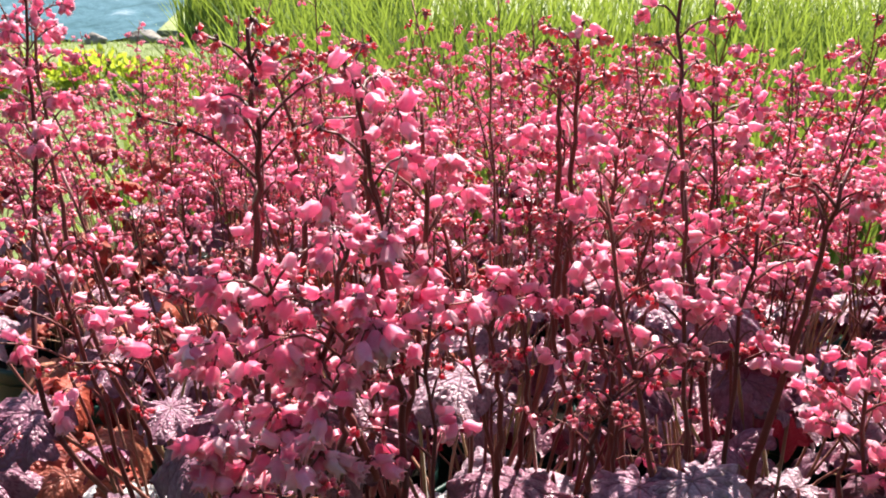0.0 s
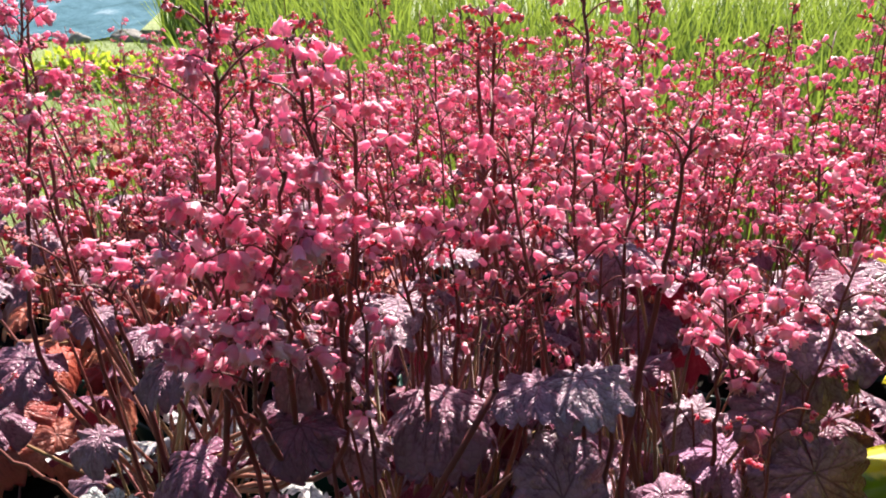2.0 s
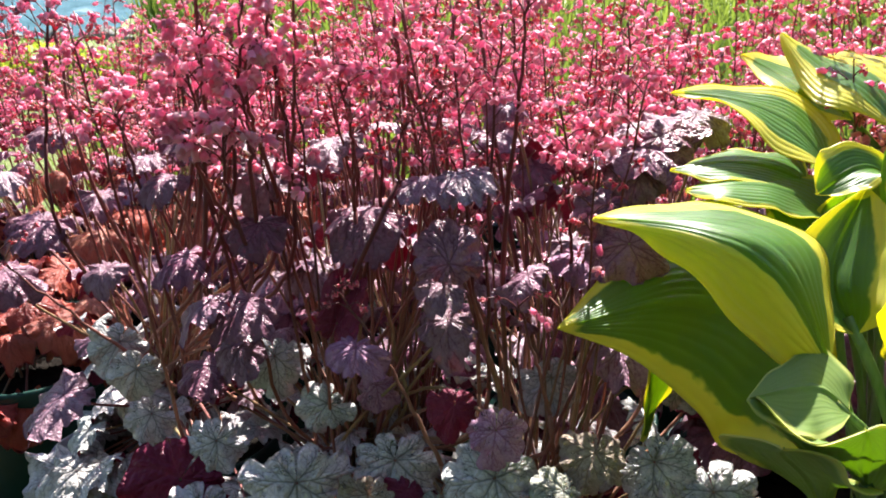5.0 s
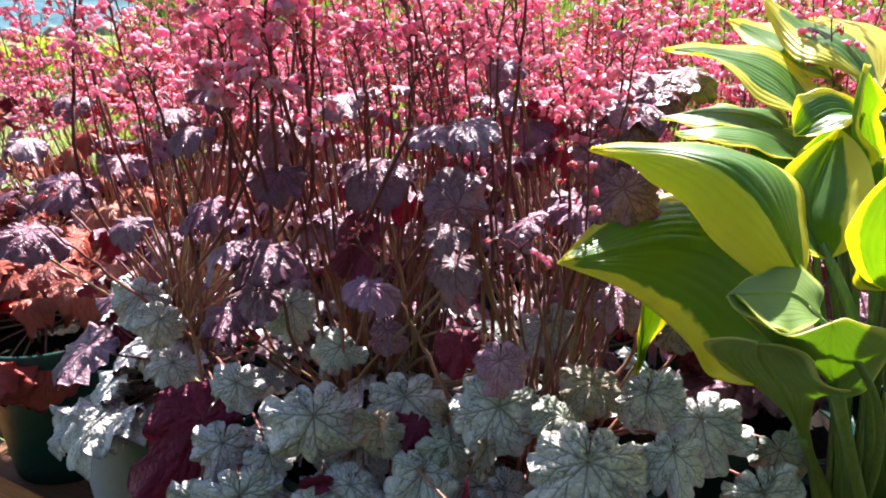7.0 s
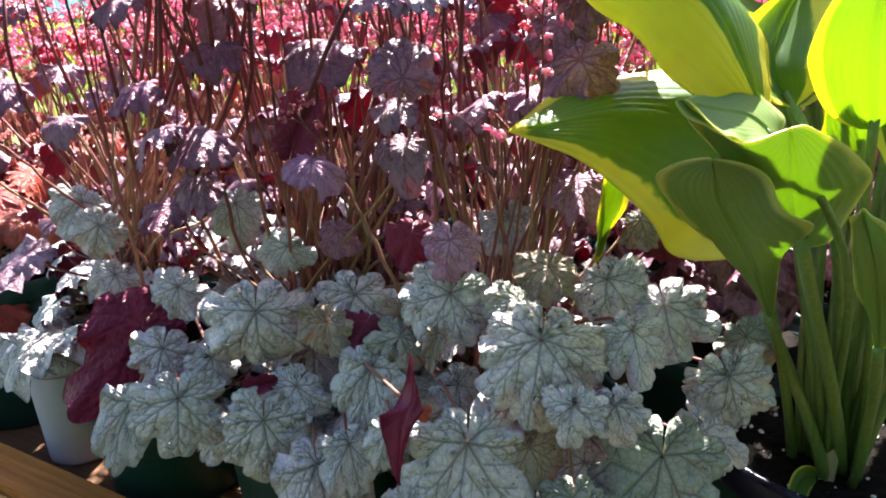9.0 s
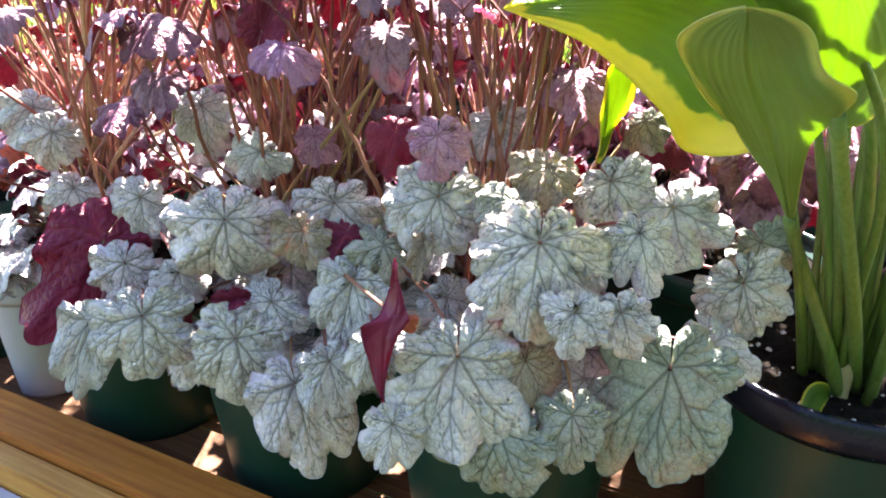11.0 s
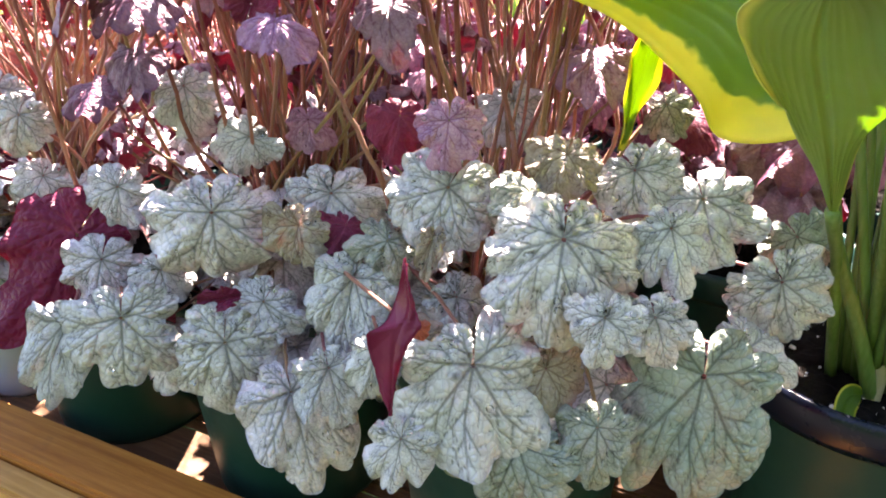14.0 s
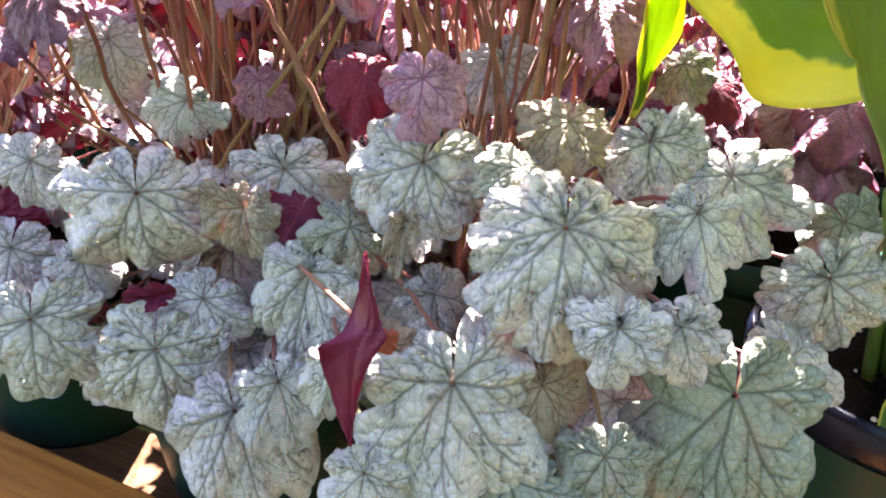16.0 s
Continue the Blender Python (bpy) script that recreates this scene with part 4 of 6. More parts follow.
high(plant_c, (0.225, 0.280, 1.075), (0.15, -0.31, -0.94), (-0.09, -0.48, 0.87), 0.048, 88, top=MAUVE, droop=0.42, ruffle=0.1, fold=0.10, curl=0.0)
high(plant_c, (0.154, 0.330, 1.200), (-0.61, -0.25, -0.75), (-0.06, -0.79, 0.61), 0.040, 89, top=PLUM, droop=0.47, ruffle=0.1, fold=0.20, curl=0.3)
high(plant_c, (0.186, 0.360, 1.137), (-0.30, -0.30, -0.90), (-0.04, -0.36, 0.93), 0.042, 90, top=PLUM, droop=0.22, ruffle=0.1, fold=0.00, curl=0.6)
high(plant_c, (0.255, 0.250, 1.001), (-0.09, -0.32, -0.94), (-0.13, -0.53, 0.84), 0.061, 91, top=MAUVE, droop=0.27, ruffle=0.1, fold=0.10, curl=0.9)
high(plant_a, (-0.294, 0.330, 0.915), (-0.63, -0.25, -0.74), (0.21, -0.39, 0.90), 0.083, 92, fold=0.20, top=PLUM, droop=0.32, ruffle=0.1, curl=0.0)
high(plant_a, (-0.398, 0.500, 1.105), (0.55, -0.64, -0.73), (0.37, -0.67, 0.64), 0.050, 93, top=PLUM, droop=0.37, ruffle=0.1, fold=0.00, curl=0.3)
high(plant_a, (-0.364, 0.420, 1.015), (0.40, -0.29, -0.87), (0.17, -0.30, 0.94), 0.075, 94, top=PLUM, droop=0.42, ruffle=0.1, fold=0.10, curl=0.6)
def twisted_leaf(plant, mid, left, right, seed):
    """A narrow folded leaf that shows its crimson underside, hung between its midrib and edges."""
    rng = np.random.default_rng(seed)
    nt, nu = 48, 17
    M, L, R = (through_points(q, nt)[:, None] for q in (mid, [mid[0], *left, mid[-1]], [mid[0], *right, mid[-1]]))
    u, t = np.linspace(-1, 1, nu), np.linspace(0, 1, nt)
    U, T = np.meshgrid(u, t)
    K = U[..., None]
    S = L * (K * K - K) / 2 + M * (1 - K * K) + R * (K * K + K) / 2
    S = S + np.stack([0 * T, 0.0022 * np.sin(14 * T + 3 * U) * np.abs(U) - 0.006 * (1 - U * U) * np.sin(3.1 * T), 0.0015 * np.sin(21 * T) * np.abs(U) ** 3], 2)
    S = S + rng.normal(size=S.shape) * 0.0002
    nn = np.cross(np.gradient(S, axis=1), np.gradient(S, axis=0))
    nn /= np.linalg.norm(nn, axis=2)[..., None] + 1e-9
    both = np.r_[S.reshape(-1, 3), (S - 0.0008 * nn).reshape(-1, 3)]
    f, o = [], nt * nu
    for i in range(nt - 1):
        for k in range(nu - 1):
            a = i * nu + k
            f.append((a, a + 1, a + nu + 1, a + nu))
            f.append((o + a, o + a + nu, o + a + nu + 1, o + a + 1))
        for k in (0, nu - 1):
            a = i * nu + k
            f.append((a, o + a, o + a + nu, a + nu))
    vein = np.exp(-(U / 0.10) ** 2)
    rad = np.abs(U)
    flat_two = lambda w: np.r_[w.ravel(), w.ravel()]
    attach("leaf", mesh_from("leaf", both, f, CRIMSON, {"vein": flat_two(vein), "rad": flat_two(rad), "halo": flat_two(vein)}), plant, None, "twisted leaf showing its crimson underside")


twisted_leaf(plant_b, ((0.111, 0.090, 0.920), (0.113, 0.085, 0.893), (0.105, 0.080, 0.874), (0.100, 0.075, 0.824)),
             ((0.107, 0.090, 0.902), (0.101, 0.085, 0.883), (0.088, 0.082, 0.877), (0.094, 0.080, 0.843)),
             ((0.112, 0.085, 0.908), (0.116, 0.078, 0.893), (0.119, 0.075, 0.886), (0.107, 0.072, 0.864)), 6)
# dark leaves beside the hosta
high(plant_c, (0.261, 0.270, 1.171), (-0.9, -0.3, 0.0), (0.0, -0.2, 1.0), 0.066, 99, top=PLUM, droop=0.25)
high(plant_c, (0.299, 0.300, 1.189), (0.7, -0.5, 0.0), (0.0, -0.4, 1.0), 0.070, 101, top=PLUM, droop=0.30)
hero(plant_c, (0.261, 0.260, 1.158), (-0.2, -0.5, -0.7), (-0.1, -0.7, 0.6), 0.056, 95, top=PLUM, droop=0.3)
hero(plant_c, (0.232, 0.240, 1.132), (-0.4, -0.4, -0.7), (-0.1, -0.7, 0.6), 0.054, 96, top=PLUM, droop=0.35)
hero(plant_c, (0.282, 0.280, 1.180), (0.5, -0.6, -0.4), (-0.1, -0.6, 0.7), 0.058, 97, top=PLUM, droop=0.3)
hero(plant_c, (0.246, 0.220, 1.108), (0.2, -0.5, -0.8), (-0.1, -0.7, 0.6), 0.065, 98, top=PLUM, droop=0.3)
# leaves that show their wine-red undersides
hero(plant_a, (-0.144, 0.262, 0.868), (-0.55, -0.32, -0.77), (0.32, -0.69, 0.65), 0.111, 110, top=CRIMSON, notch=0.04, droop=0.1, lobes=5, long=1.60)
hero(plant_b, (0.111, 0.220, 0.969), (-0.15, -0.40, -0.91), (0.02, -0.81, 0.58), 0.046, 111, flip=True, long=1.27)
hero(plant_b, (0.118, 0.082, 0.880), (0.5, -0.3, -0.6), (0.04, -0.67, 0.74), 0.016, 113, top=CORAL, lobes=5, fold=0.3)
hero(plant_c, (0.345, 0.290, 0.947), (-0.51, -0.95, -0.29), (-0.28, -0.77, 0.58), 0.056, 115, flip=True)
hero(plant_b, (0.070, 0.210, 0.892), (-0.33, -0.81, -0.46), (0.08, -0.74, 0.66), 0.041, 116, flip=True)
hero(plant_b, (-0.015, 0.185, 0.847), (-0.96, -0.07, -0.26), (0.19, -0.68, 0.71), 0.036, 117, top=CRIMSON, fold=1.0, long=1.41)
hero(plant_b, (0.017, 0.220, 1.043), (0.33, 0.30, 0.90), (0.13, -0.81, 0.57), 0.055, 118, flip=True, fold=0.8, long=1.90)
# flower stalks of the front row
flower_stem(plant_b, (0.099, 0.206, 0.920), (0.017, 0.215, 1.078), 500, near=True, flower_from=0.86, branches=5, red=1.0, side=0.6, bow=0.09, r=0.0019)
flower_stem(plant_c, (0.160, 0.330, 1.108), (0.133, 0.383, 1.382), 501, near=False, r=0.0020, flower_from=0.55)
flower_stem(plant_c, (0.155, 0.260, 1.129), (0.166, 0.240, 1.295), 502, near=True, r=0.0019, flower_from=0.85, branches=6, red=0.9, bow=0.12)
flower_stem(plant_c, (0.073, 0.360, 1.197), (0.069, 0.330, 1.354), 503, near=False, flower_from=0.5, red=0.5)
flower_stem(plant_b, (0.094, 0.300, 1.166), (0.062, 0.310, 1.261), 504, near=True, flower_from=0.8, red=1.0, branches=7)
flower_stem(plant_a, (-0.087, 0.260, 1.218), (-0.058, 0.200, 1.357), 505, near=True, bell=0.0061, flower_from=0.55, red=0.6)
flower_stem(plant_a, (-0.013, 0.240, 1.146), (-0.019, 0.190, 1.343), 506, near=True, bell=0.0061, flower_from=0.6, side=1.1, red=0.05, branches=9, dense=1.0)
flower_stem(plant_a, (-0.062, 0.240, 1.144), (-0.021, 0.170, 1.293), 507, near=True, bell=0.0061, flower_from=0.5, side=1.2, red=0.0, branches=5, dense=0.9)
flower_stem(plant_a, (-0.019, 0.250, 1.141), (-0.001, 0.220, 1.326), 508, near=True, bell=0.0061, flower_from=0.6, side=1.1, red=0.1, branches=7)
flower_stem(plant_a, (-0.075, 0.220, 1.156), (-0.053, 0.180, 1.277), 509, near=True, bell=0.0061, flower_from=0.6, side=1.2, red=0.1, branches=7)
flower_stem(plant_a, (-0.151, 0.300, 0.882), (-0.168, 0.240, 1.275), 510, near=True, flower_from=0.75, red=0.5, r=0.0018, bow=0.02)
flower_stem(plant_a, (-0.202, 0.360, 0.931), (-0.323, 0.330, 1.073), 511, near=True, flower_from=0.85, branches=5, red=1.0)
flower_stem(plant_b, (0.191, 0.226, 0.955), (0.161, 0.220, 1.061), 512, near=True, flower_from=0.85, branches=4, red=1.0, r=0.0018)
flower_stem(plant_b, (0.132, 0.230, 0.973), (0.110, 0.260, 1.287), 513, near=False, flower_from=0.7)
flower_stem(plant_b, (0.140, 0.235, 0.973), (0.152, 0.280, 1.283), 514, near=False, flower_from=0.7, red=0.5)
flower_stem(plant_b, (0.149, 0.235, 0.971), (0.074, 0.250, 1.288), 515, near=False, flower_from=0.7, red=0.3)
flower_stem(plant_c, (0.238, 0.300, 0.954), (0.246, 0.270, 1.270), 516, near=False, flower_from=0.75, red=0.6)
flower_stem(plant_c, (0.253, 0.290, 1.082), (0.241, 0.280, 1.204), 517, near=True, bell=0.0066, flower_from=0.72, red=0.0, side=0.9, branches=4, bow=0.05)
flower_stem(plant_c, (0.284, 0.290, 0.956), (0.190, 0.240, 1.221), 518, near=False, flower_from=0.7, red=0.2)
flower_stem(plant_b, (0.001, 0.290, 0.937), (-0.084, 0.270, 1.289), 519, near=False, flower_from=0.6, red=0.3)
flower_stem(plant_b, (-0.021, 0.280, 0.930), (-0.047, 0.250, 1.231), 520, near=False, flower_from=0.7, red=0.1)
flower_stem(plant_b, (-0.053, 0.290, 0.933), (-0.103, 0.260, 1.205), 521, near=False, flower_from=0.75, red=0.2)
flower_stem(plant_b, (0.062, 0.300, 0.957), (0.002, 0.270, 1.277), 522, near=False, flower_from=0.65, red=0.4)
flower_stem(plant_a, (-0.092, 0.330, 0.932), (-0.196, 0.310, 1.282), 523, near=False, flower_from=0.6, red=0.2)
flower_stem(plant_a, (-0.287, 0.400, 1.159), (-0.252, 0.400, 1.380), 524, near=True, flower_from=0.4, red=0.1, branches=16)
flower_stem(plant_a, (-0.283, 0.450, 1.174), (-0.289, 0.480, 1.397), 525, near=True, flower_from=0.45, red=0.1, branches=16)
flower_stem(plant_c, (0.107, 0.340, 1.139), (0.100, 0.360, 1.296), 526, near=False, flower_from=0.6, red=0.0)
flower_stem(plant_c, (0.233, 0.280, 1.071), (0.221, 0.270, 1.193), 527, near=True, bell=0.0066, flower_from=0.72, red=0.0, side=0.9, branches=5, bow=0.05)
flower_stem(plant_c, (0.215, 0.280, 1.042), (0.203, 0.270, 1.164), 532, near=True, bell=0.0066, flower_from=0.72, red=0.0, side=0.9, branches=2, bow=0.05)
flower_stem(plant_c, (0.185, 0.420, 1.095), (0.166, 0.420, 1.324), 528, near=False, flower_from=0.6, red=0.1, branches=13)
flower_stem(plant_b, (0.031, 0.260, 1.125), (0.021, 0.260, 1.237), 529, near=True, bell=0.0061, flower_from=0.8, red=0.1, branches=8)
flower_stem(plant_a, (-0.134, 0.250, 1.132), (-0.144, 0.240, 1.210), 530, near=True, flower_from=0.75, red=1.0, branches=6, bow=0.12)
flower_stem(plant_b, (0.069, 0.220, 1.157), (0.078, 0.220, 1.208), 531, near=True, flower_from=0.75, red=1.0, branches=7)

for k, (x, y, z) in enumerate(((-0.028, 0.170, 1.240), (-0.054, 0.170, 1.216), (-0.019, 0.170, 1.262), (-0.039, 0.160, 1.206), (-0.011, 0.200, 1.256), (-0.070, 0.190, 1.243))):
    flower_stem(plant_a, (x - 0.012, y + 0.05, z - 0.075), (x, y, z), 540 + k, near=True, bell=0.0070, flower_from=0.62, red=0.06, side=0.9, branches=6, dense=1.2, bow=0.08)
for k, (x, y, z) in enumerate(((-0.082, 0.300, 1.347), (-0.044, 0.300, 1.344), (0.062, 0.330, 1.341), (-0.084, 0.220, 1.259), (0.087, 0.250, 1.185), (0.038, 0.300, 1.227), (0.075, 0.350, 1.244))):
    flower_stem(plant_a if x < -0.05 else plant_b, (x + 0.006, y + 0.02, z - 0.13), (x, y, z), 560 + k, near=True, flower_from=0.80, red=1.0, side=0.6, branches=6, bow=0.08)


# ---- procedural leaves between and behind ----
def fill_leaves(plant, crown, meshes, n, seed, r0, r1, z0, z1, s0, s1, arc=(0, 2 * math.pi)):
    rng = np.random.default_rng(seed)
    for k in range(n):
        a = rng.uniform(*arc)
        q = rng.uniform(r0, r1)
        out = Vector((math.cos(a), math.sin(a), 0))
        p = crown + out * q + Vector((0, 0, rng.uniform(z0, z1)))
        tip = out + Vector((0, 0, rng.uniform(-0.7, 0.15)))
        nrm = Vector((0, 0, 1)) + out * 0.5 + Vector(rng.normal(size=3)) * 0.28
        leaf = attach("leaf", meshes[int(rng.integers(0, len(meshes)))], plant, frame_of(p, tip, nrm, rng.uniform(s0, s1)))
        attach("petiole", petiole_mesh(p, crown + Vector(rng.normal(size=3)) * 0.008, tip, nrm, 0.0015, 7), leaf, None)


def fill_stems(plant, crown, n, seed, spread, h0, h1, **kw):
    rng = np.random.default_rng(seed)
    for k in range(n):
        a = rng.uniform(0, 2 * math.pi)
        q = math.sqrt(rng.random())
        b = crown + Vector((math.cos(a), math.sin(a), 0)) * 0.035 * q
        t = crown + Vector((math.cos(a), math.sin(a), 0)) * spread * q + Vector((*(rng.normal(size=2) * 0.02), rng.uniform(h0, h1)))
        flower_stem(plant, b, t, seed * 100 + k, **kw)


for k, pl in enumerate((plant_a, plant_b, plant_c)):
    fill_leaves(pl, CROWN[pl], SILVER_STOCK, 16, 20 + k, 0.03, 0.10, 0.01, 0.08, 0.06, 0.09)
    fill_leaves(pl, CROWN[pl], SILVER_STOCK, 12, 25 + k, 0.09, 0.135, -0.015, 0.05, 0.065, 0.095, (2.6, 5.6))
    fill_leaves(pl, CROWN[pl], PLUM_STOCK, 12, 30 + k, 0.02, 0.15, 0.10, 0.34, 0.035, 0.058, (-0.3, 3.3))
    fill_leaves(pl, CROWN[pl], SILVER_STOCK, 10, 35 + k, 0.04, 0.14, 0.05, 0.12, 0.06, 0.085, (0.0, 3.2))
    fill_leaves(pl, CROWN[pl], SILVER_STOCK, 12, 55 + k, 0.08, 0.20, 0.04, 0.15, 0.045, 0.07, (0.2, 2.9))
    if pl is plant_c:
        fill_leaves(pl, CROWN[pl] + Vector((-0.12, 0.10, 0.0)), PLUM_STOCK, 22, 60, 0.02, 0.13, 0.16, 0.40, 0.055, 0.075, (-0.2, 2.4))
    fill_stems(pl, CROWN[pl], 3 if pl is plant_c else 7, 40 + k, 0.08 if pl is plant_c else 0.14, 0.38, 0.53, dense=0.7, branches=7, r=0.0016, flower_from=0.76)
    fill_stems(pl, CROWN[pl] + Vector((0.02, 0.06, 0)), 5 if pl is plant_c else 9, 46 + k, 0.07 if pl is plant_c else 0.12, 0.28, 0.46, dense=0.3, branches=2, flower_from=0.92, red=1.0, r=0.0017)

# ---- plants behind ----
def template(s, d, seed, meshes, stems, label, lo=False, low=0.38, high=0.60):
    pl = potted("potted_heuchera", s, d, label, "potted plant", "heucheras massed on the bench")
    c = on_bench(s, d - 0.01, 0.185)
    fill_leaves(pl, c, meshes, 22, seed, 0.03, 0.13, 0.02, 0.14, 0.06, 0.09)
    if lo:
        fill_leaves(pl, c, meshes, 12, seed + 5, 0.09, 0.14, -0.03, 0.04, 0.07, 0.10)
    if stems:
        fill_leaves(pl, c, meshes, 9, seed + 1, 0.03, 0.13, 0.13, 0.34, 0.035, 0.06)
        fill_stems(pl, c, stems, seed + 2, 0.16, low, high, dense=1.0, branches=13, sides=4, bell=0.0065, flower_from=0.64, red=0.40)
    return pl


PLUM_TXT = "potted heuchera with dark plum leaves and coral-pink flower spikes"
CORAL_TXT = "potted heuchera with coral-orange lobed leaves"
plum_1 = template(-0.02, 0.39, 200, FAR_PLUM, 14, PLUM_TXT)
plum_2 = template(0.22, 0.38, 230, FAR_PLUM, 14, PLUM_TXT)
plum_3 = template(0.10, 0.63, 320, FAR_PLUM, 15, PLUM_TXT, False, 0.34, 0.55)
coral_1 = template(-0.53, 0.13, 260, CORAL_STOCK, 0, CORAL_TXT, True)
coral_2 = template(-0.50, 0.64, 290, CORAL_STOCK, 11, CORAL_TXT, True, 0.30, 0.50)
rng = np.random.default_rng(77)
for row in range(0, 4):
    for col in range(-5, 6):
        s, d = 0.235 * col + (0.11 if row % 2 else 0.0) - 0.01, 0.40 + 0.235 * row
        if (row == 0 and col in (0, 1)) or (row == 1 and col == 0) or s > 1.3 or (row == 0 and s > 0.9):
            continue
        s, d = s + rng.normal() * 0.012, d + rng.normal() * 0.012
        pick = rng.random()
        coral = s < (-0.62, -0.22, -0.30, -0.40)[row] and pick < 0.8 or (row > 0 and pick < 0.10)
        if coral:
            src = coral_2
        else:
            src = plum_3 if row >= 2 and s < 0.5 else (plum_1, plum_2, plum_3)[int(rng.integers(0, 2 if s > 0.5 else 3))]
        copy_thing(src, bench_pose(s, d, SLAT_TOP, rng.uniform(0, 360)))


# the thickest growth, just behind the front pots, added to keep sun off their leaves
for k, (pl, s, d) in enumerate(((plum_1, -0.02, 0.38), (plum_2, 0.22, 0.37))):
    c = on_bench(s, d, 0.185)
    fill_leaves(pl, c, PLUM_STOCK, 7, 400 + k, 0.02, 0.17, 0.12, 0.38, 0.038, 0.06)
    fill_stems(pl, c, 8, 410 + k, 0.18, 0.36, 0.56, dense=1.0, branches=10, sides=4, bell=0.0062, flower_from=0.70)

# ---- small pale pot between the front pots ----
m = bench_pose(-0.335, 0.08, SLAT_TOP)
cup = thing("plastic_pot", m, "small pale lavender plastic pot on the bench slats", "pot")
body = attach("pot", SMALL_POT[0], cup, m)
attach("rim", SMALL_POT[1], cup, m)
attach("soil", SMALL_POT[2], cup, m)


# ---- hosta ----
hosta = potted("potted_hosta", 0.578, 0.197, "potted hosta with broad green leaves edged in yellow", "potted plant", "", BIG_POT, "dark green plastic nursery pot with navy rim")
HOSTA_CROWN = Vector((0.462, 0.162, 0.762))


def hosta_blade(points, width, n0, n1, cup, wave, seed, tipness=0.85, flare=0.52, funnel=0.0):
    """A hosta blade along four midrib points; n0 and n1 face its upper side at base and tip."""
    rng = np.random.default_rng(seed)
    p = [np.asarray(q, float) for q in points]
    b1 = (-5 * p[0] + 18 * p[1] - 9 * p[2] + 2 * p[3]) / 6
    b2 = (2 * p[0] - 9 * p[1] + 18 * p[2] - 5 * p[3]) / 6
    nt, nu = 64, 53
    mid = bezier(p[0], b1, b2, p[3], nt)
    tan = np.gradient(mid, axis=0)
    tan /= np.linalg.norm(tan, axis=1)[:, None]
    t = np.linspace(0, 1, nt)
    nn = (1 - t)[:, None] * np.asarray(n0, float) + t[:, None] * np.asarray(n1, float)
    nn -= tan * (nn * tan).sum(1)[:, None]
    nn /= np.linalg.norm(nn, axis=1)[:, None]
    side = np.cross(tan, nn)
    prof = (t + 0.015) ** flare * (1 - t) ** tipness
    prof = width * prof / prof.max() + 0.0012
    u = np.linspace(-1, 1, nu)
    ph = rng.uniform(0, 6.28, 3)
    U, T = np.meshgrid(u, t)
    ang = (cup + funnel * (1 - T) ** 2) * (0.35 + 0.65 * np.abs(U))
    across = prof[:, None] * U * np.cos(ang)
    lift = prof[:, None] * np.abs(U) * np.sin(ang)
    lift = lift + wave * np.abs(U) ** 2.2 * (np.sin(9 * T + ph[0] + 1.3 * np.sign(U)) + 0.5 * np.sin(17 * T + ph[1]))
    ribs = 0.5 + 0.5 * np.cos(2 * math.pi * 7.5 * np.abs(U) ** 0.9)
    lift = lift + 0.0009 * (ribs - 0.5) * (prof / width)[:, None] - 0.0016 * np.exp(-(U / 0.05) ** 2)
    up = mid[:, None] + across[..., None] * side[:, None] + lift[..., None] * nn[:, None]
    lo = up - 0.0009 * nn[:, None] * (1 - 0.7 * np.abs(U) ** 8)[..., None]
    lane = rng.random(16)
    streak = np.interp(np.abs(U) * 7.5 + 8 * (U > 0), np.arange(16), lane) + 0.18 * np.sin(5 * T + U * 9)
    keel = np.clip(ribs ** 3 + np.exp(-(U / 0.04) ** 2), 0, 1)
    f, o = [], nt * nu
    for i in range(nt - 1):
        for k in range(nu - 1):
            a = i * nu + k
            f.append((a, a + 1, a + nu + 1, a + nu))
            f.append((o + a, o + a + nu, o + a + nu + 1, o + a + 1))
    edge_loop = [k for k in range(nu)] + [i * nu + nu - 1 for i in range(1, nt)] + [(nt - 1) * nu + k for k in range(nu - 2, -1, -1)] + [i * nu for i in range(nt - 2, 0, -1)]
    for a, c in zip(edge_loop, edge_loop[1:] + edge_loop[:1]):
        f.append((a, o + a, o + c, c))
    both = lambda w: np.r_[w.ravel(), w.ravel()]
    edge = np.maximum(np.abs(U), np.clip((T - 0.80) / 0.2, 0, 1) * 0.9 + 0.1)
    return mesh_from("leaf", np.r_[up.reshape(-1, 3), lo.reshape(-1, 3)], f, HOSTA, {"edge": both(edge), "vein": both(keel), "streak": both(streak)})


